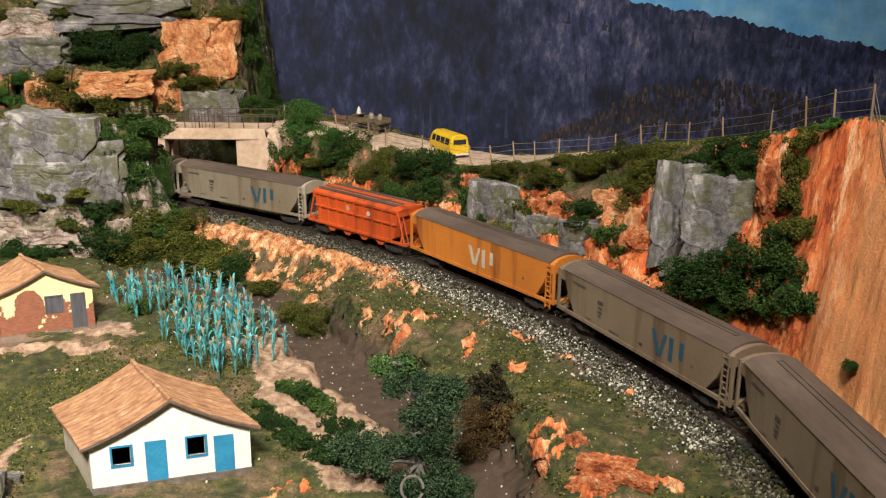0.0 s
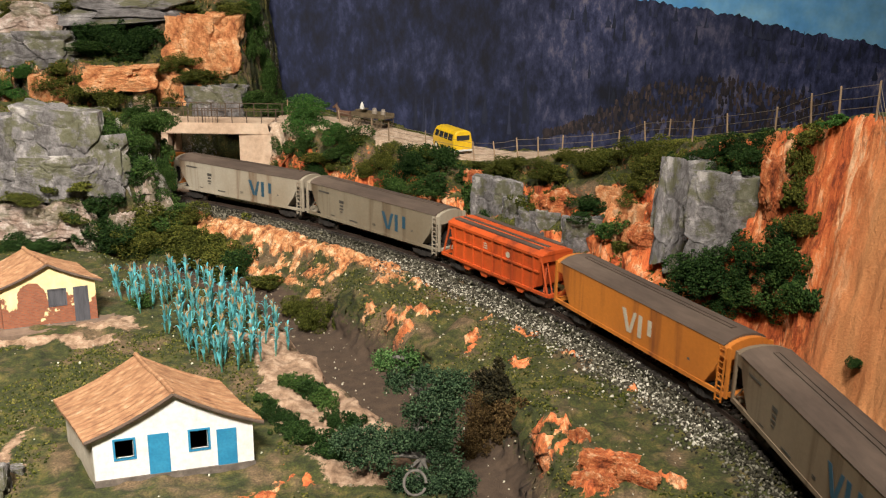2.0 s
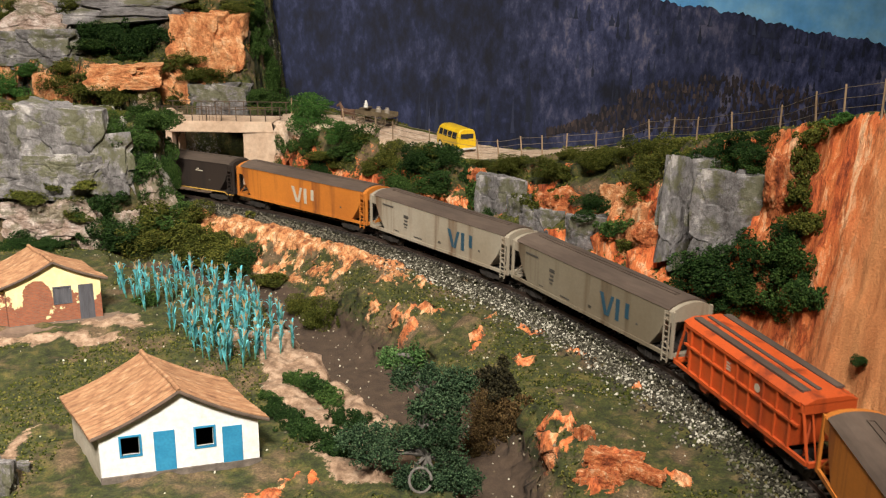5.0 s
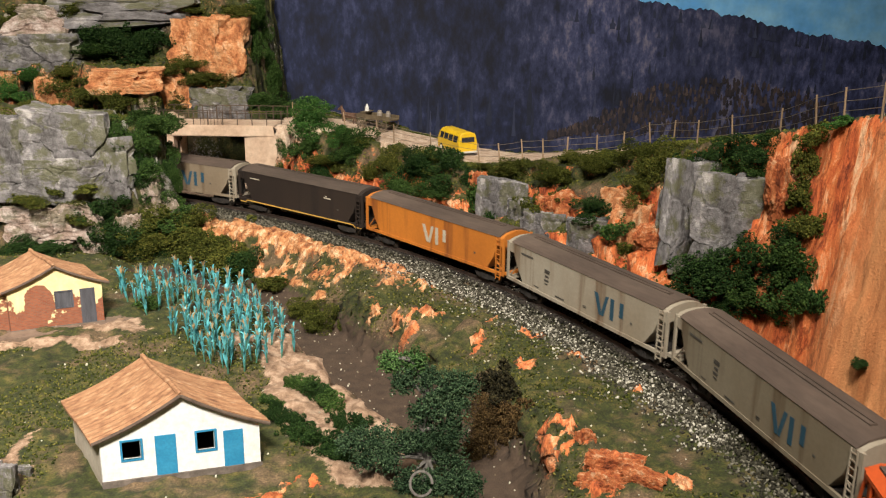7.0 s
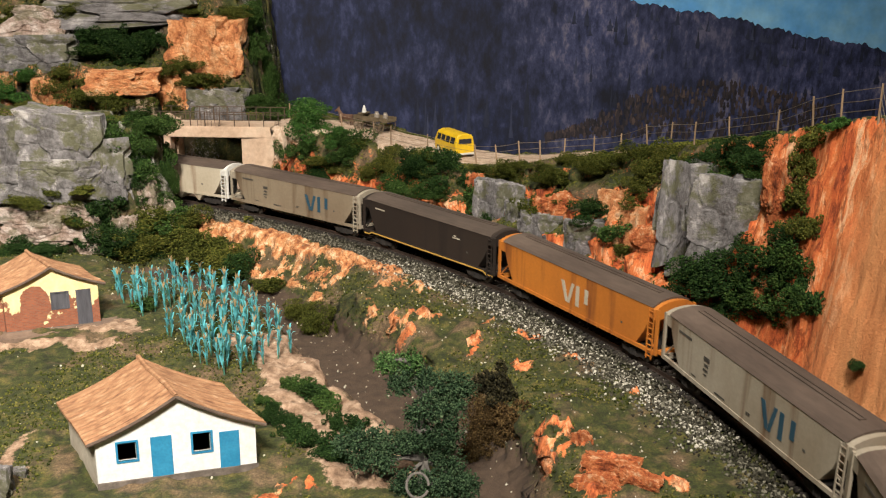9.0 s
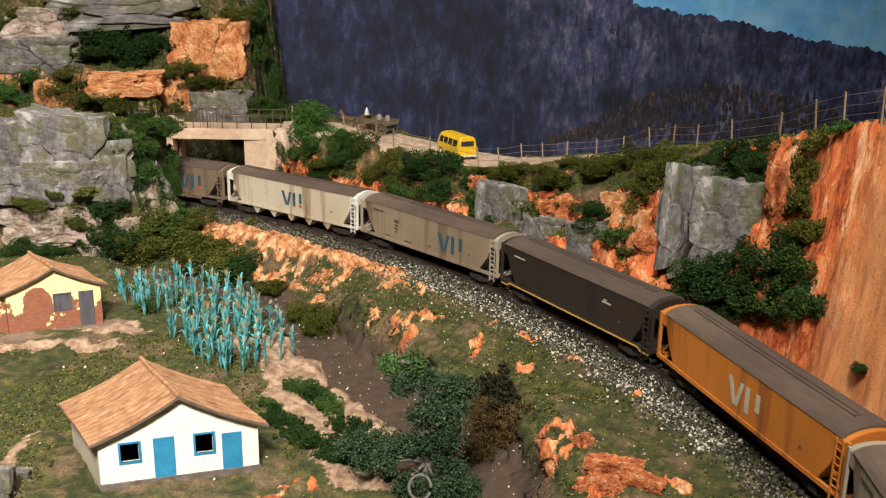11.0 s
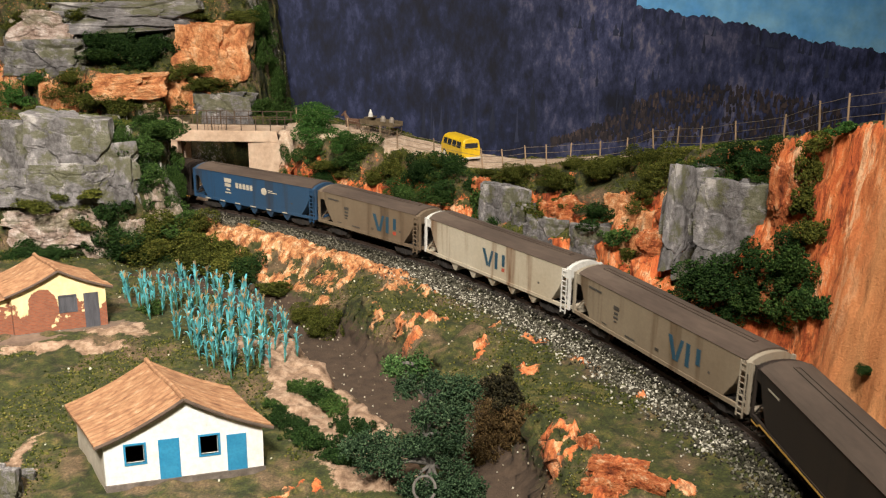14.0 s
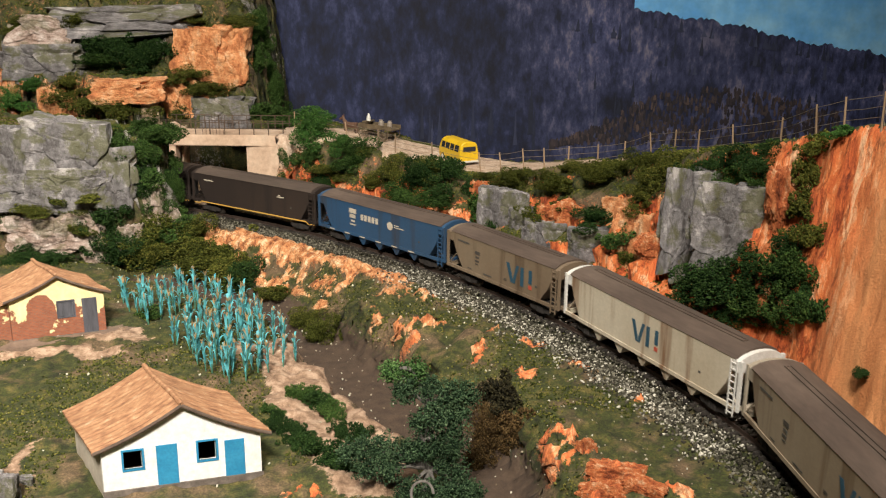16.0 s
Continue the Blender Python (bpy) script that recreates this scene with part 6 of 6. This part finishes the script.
def print_material():
    m, nt, b = nodes_of("printed_forest_sheet", 0.75)
    co = nt.nodes.new("ShaderNodeTexCoord")
    sp = nt.nodes.new("ShaderNodeSeparateXYZ")
    nt.links.new(co.outputs["Object"], sp.inputs[0])
    trees = blend(nt, 0.5, tex(nt, 17, 7, 0.72, (1, 1, 0.75)), tex(nt, 70, 6, 0.72, (1.0, 1, 0.42)))
    fine = tex(nt, 150, 5, 0.8, (1.0, 1, 0.28))
    wide = tex(nt, 3.2, 3, 0.5)
    navy = ramp(nt, trees, [(0.40, (0.0025, 0.004, 0.017)), (0.47, (0.006, 0.010, 0.038)), (0.54, (0.013, 0.021, 0.070)), (0.63, (0.050, 0.060, 0.15))])
    warm = ramp(nt, trees, [(0.40, (0.008, 0.012, 0.040)), (0.47, (0.034, 0.044, 0.125)), (0.54, (0.095, 0.105, 0.23)), (0.62, (0.32, 0.28, 0.35))])
    side = nt.nodes.new("ShaderNodeMath")
    side.operation = "MULTIPLY_ADD"
    side.inputs[1].default_value = 0.55
    nt.links.new(sp.outputs[0], side.inputs[0])
    nt.links.new(wide, side.inputs[2])
    c = blend(nt, step(nt, side.outputs[0], 0.54, 0.88), navy, warm)
    c = blend(nt, step(nt, fine, 0.25, 0.75), blend(nt, 1.0, c, (0.55, 0.56, 0.60), "MULTIPLY"), c)
    nt.links.new(c, b.inputs["Base Color"])
    return m


backdrop = tagged(new("backdrop"), "printed backdrop sheet of a dark blue forest valley", "backdrop", kind="structure")
part("sheet", a_box(-1.4, 1.7, BY, BY + 0.01, -0.06, 0.75), print_material(), backdrop)
SKYINK = mat("printed_blue_sky", [(0.09, 0.40, 1.0), (0.18, 0.54, 1.0), (0.38, 0.74, 1.0)], 6, 0.7, 0)
sky = [(0.30, 0.75), (0.30, 0.219)] + [(0.30 + k * 0.004, 0.219 - 0.18 * (k * 0.004) + 0.006 * random.random() - 0.0025 * math.sin(k * 0.11) - 0.002 * math.sin(k * 0.37)) for k in range(1, 350)] + [(1.7, 0.75)]
part("printed_sky", a_prism(sky, "y", BY - 0.0006, BY), SKYINK, backdrop)


def ink(name, stops):
    m, nt, b = nodes_of(name, 0.75)
    g = nt.nodes.new("ShaderNodeNewGeometry")
    c = ramp(nt, g.outputs["Random Per Island"], stops)
    n = tex(nt, 160, 4, 0.7, (1, 1, 0.4))
    c = blend(nt, step(nt, n, 0.3, 0.7), blend(nt, 1.0, c, (0.5, 0.5, 0.55), "MULTIPLY"), c)
    nt.links.new(c, b.inputs["Base Color"])
    return m


NAVYTREES = ink("printed_navy_trees", [(0, (0.012, 0.017, 0.042)), (0.6, (0.024, 0.032, 0.075)), (1, (0.055, 0.065, 0.13))])
BROWNTREES = ink("printed_brown_trees", [(0, (0.012, 0.010, 0.018)), (0.7, (0.046, 0.033, 0.039)), (1, (0.105, 0.068, 0.060))])
rg = random.Random(3)


def printed_trees(name, n, where, material, tall, wide, spiky):
    bm = bmesh.new()
    for k in range(n):
        x, z = where()
        h, w = tall * rg.uniform(0.6, 1.3), wide * rg.uniform(0.6, 1.3)
        y = BY - 0.0008 - 0.000001 * k
        left, right = [], []
        for i in range(7):
            t = i / 6
            r = w * ((1 - t) if spiky else math.sin(math.pi * min(1, 0.15 + 0.85 * t)) ** 0.6) * rg.uniform(0.55, 1.2)
            left.append((x - r, z + h * t)), right.append((x + r * rg.uniform(0.7, 1.2), z + h * t + rg.uniform(-0.1, 0.1) * h / 6))
        poly = left + right[::-1]
        bm.faces.new([bm.verts.new((a, y, b)) for a, b in poly])
    ob = part(name, bm, material, backdrop)
    ob["kind"] = "stuff"
    return ob


printed_trees("printed_trees", 46, lambda: (lambda x: (x, 0.196 - 0.18 * (x - 0.30)))(rg.uniform(0.28, 1.1)), NAVYTREES, 0.022, 0.004, True)
printed_trees("printed_trees", 90, lambda: (lambda x: (x, rg.uniform(0.03, 0.16) - 0.18 * (x - 0.30)))(rg.uniform(0.16, 1.1)), NAVYTREES, 0.024, 0.0036, True)
printed_trees("printed_trees", 30, lambda: (lambda x: (x, 0.165 - 0.18 * (x - 0.30)))(rg.uniform(0.20, 1.1)), NAVYTREES, 0.026, 0.005, True)
printed_trees("printed_trees", 24, lambda: (rg.uniform(-0.05, 0.36), rg.uniform(-0.04, 0.01)), NAVYTREES, 0.075, 0.005, True)

printed_trees("printed_trees", 1000, lambda: (lambda x: (x, rg.uniform(-0.01, 0.004 + 0.05 * min(1, max(0, (x - 0.17) / 0.16)) + 0.03 * math.sin((x - 0.28) * 9))))(rg.uniform(0.17, 0.66)), BROWNTREES, 0.012, 0.0026, False)

# ---- table and room ----
PLY = mat("plywood_baseboard", [(0.10, 0.07, 0.04), (0.16, 0.115, 0.07)], 12, 0.7, 0.0005, stretch=(0.2, 1, 1))
WALLP = mat("plain_room_paint", [(0.20, 0.20, 0.195), (0.25, 0.25, 0.245)], 3, 0.9, 0.001)
FLOORT = mat("brown_floor_boards", [(0.14, 0.09, 0.055), (0.22, 0.15, 0.09)], 6, 0.6, 0.001, stretch=(0.2, 1, 1))
tagged(part("layout_table", a_box(-2.0, 0.75, -1.1, BY + 0.012, -0.10, -0.062), PLY, None), "plywood table carrying the model railway", "table", kind="structure")
for a0, a1 in ((-88, 2.2), (84, 170)):
    bm = bmesh.new()
    old = None
    for i in range(int(a1 - a0) + 1):
        ph = radians(a0 + i)
        ring = [bm.verts.new(on_track(ph, q, z)) for q, z in ((-0.05, -0.062), (0.05, -0.062), (0.045, -0.0062), (-0.045, -0.0062))]
        if old:
            for k in range(4):
                bm.faces.new((old[k], old[(k + 1) % 4], ring[(k + 1) % 4], ring[k]))
        else:
            bm.faces.new(ring[::-1])
        old = ring
    bm.faces.new(old)
    tagged(part("roadbed", bm, PLY, None), "bare plywood roadbed under the track", "roadbed", kind="structure")
for nm, q in (("wall_north", (-3, 3, 2.6, 2.7, -0.95, 1.75)), ("wall_south", (-3, 3, -2.7, -2.6, -0.95, 1.75)), ("wall_east", (3, 3.1, -2.7, 2.7, -0.95, 1.75)), ("wall_west", (-3.1, -3, -2.7, 2.7, -0.95, 1.75))):
    tagged(part(nm, a_box(*q), WALLP, None), "plain pale painted room wall", "wall", kind="structure")
tagged(part("ceiling", a_box(-3.1, 3.1, -2.7, 2.7, 1.75, 1.85), WALLP, None), "plain pale ceiling", "ceiling", kind="structure")
tagged(part("floor", a_box(-3.1, 3.1, -2.7, 2.7, -1.05, -0.95), FLOORT, None), "brown boarded room floor", "floor", kind="structure")
for x, y in ((-1.9, -1.0), (0.65, -1.0), (-1.9, 1.5), (0.65, 1.5)):
    tagged(part("table_leg", a_box(x - 0.03, x + 0.03, y - 0.03, y + 0.03, -0.95, -0.10), PLY, None), "square plywood table leg", "table leg", kind="structure")


motions()
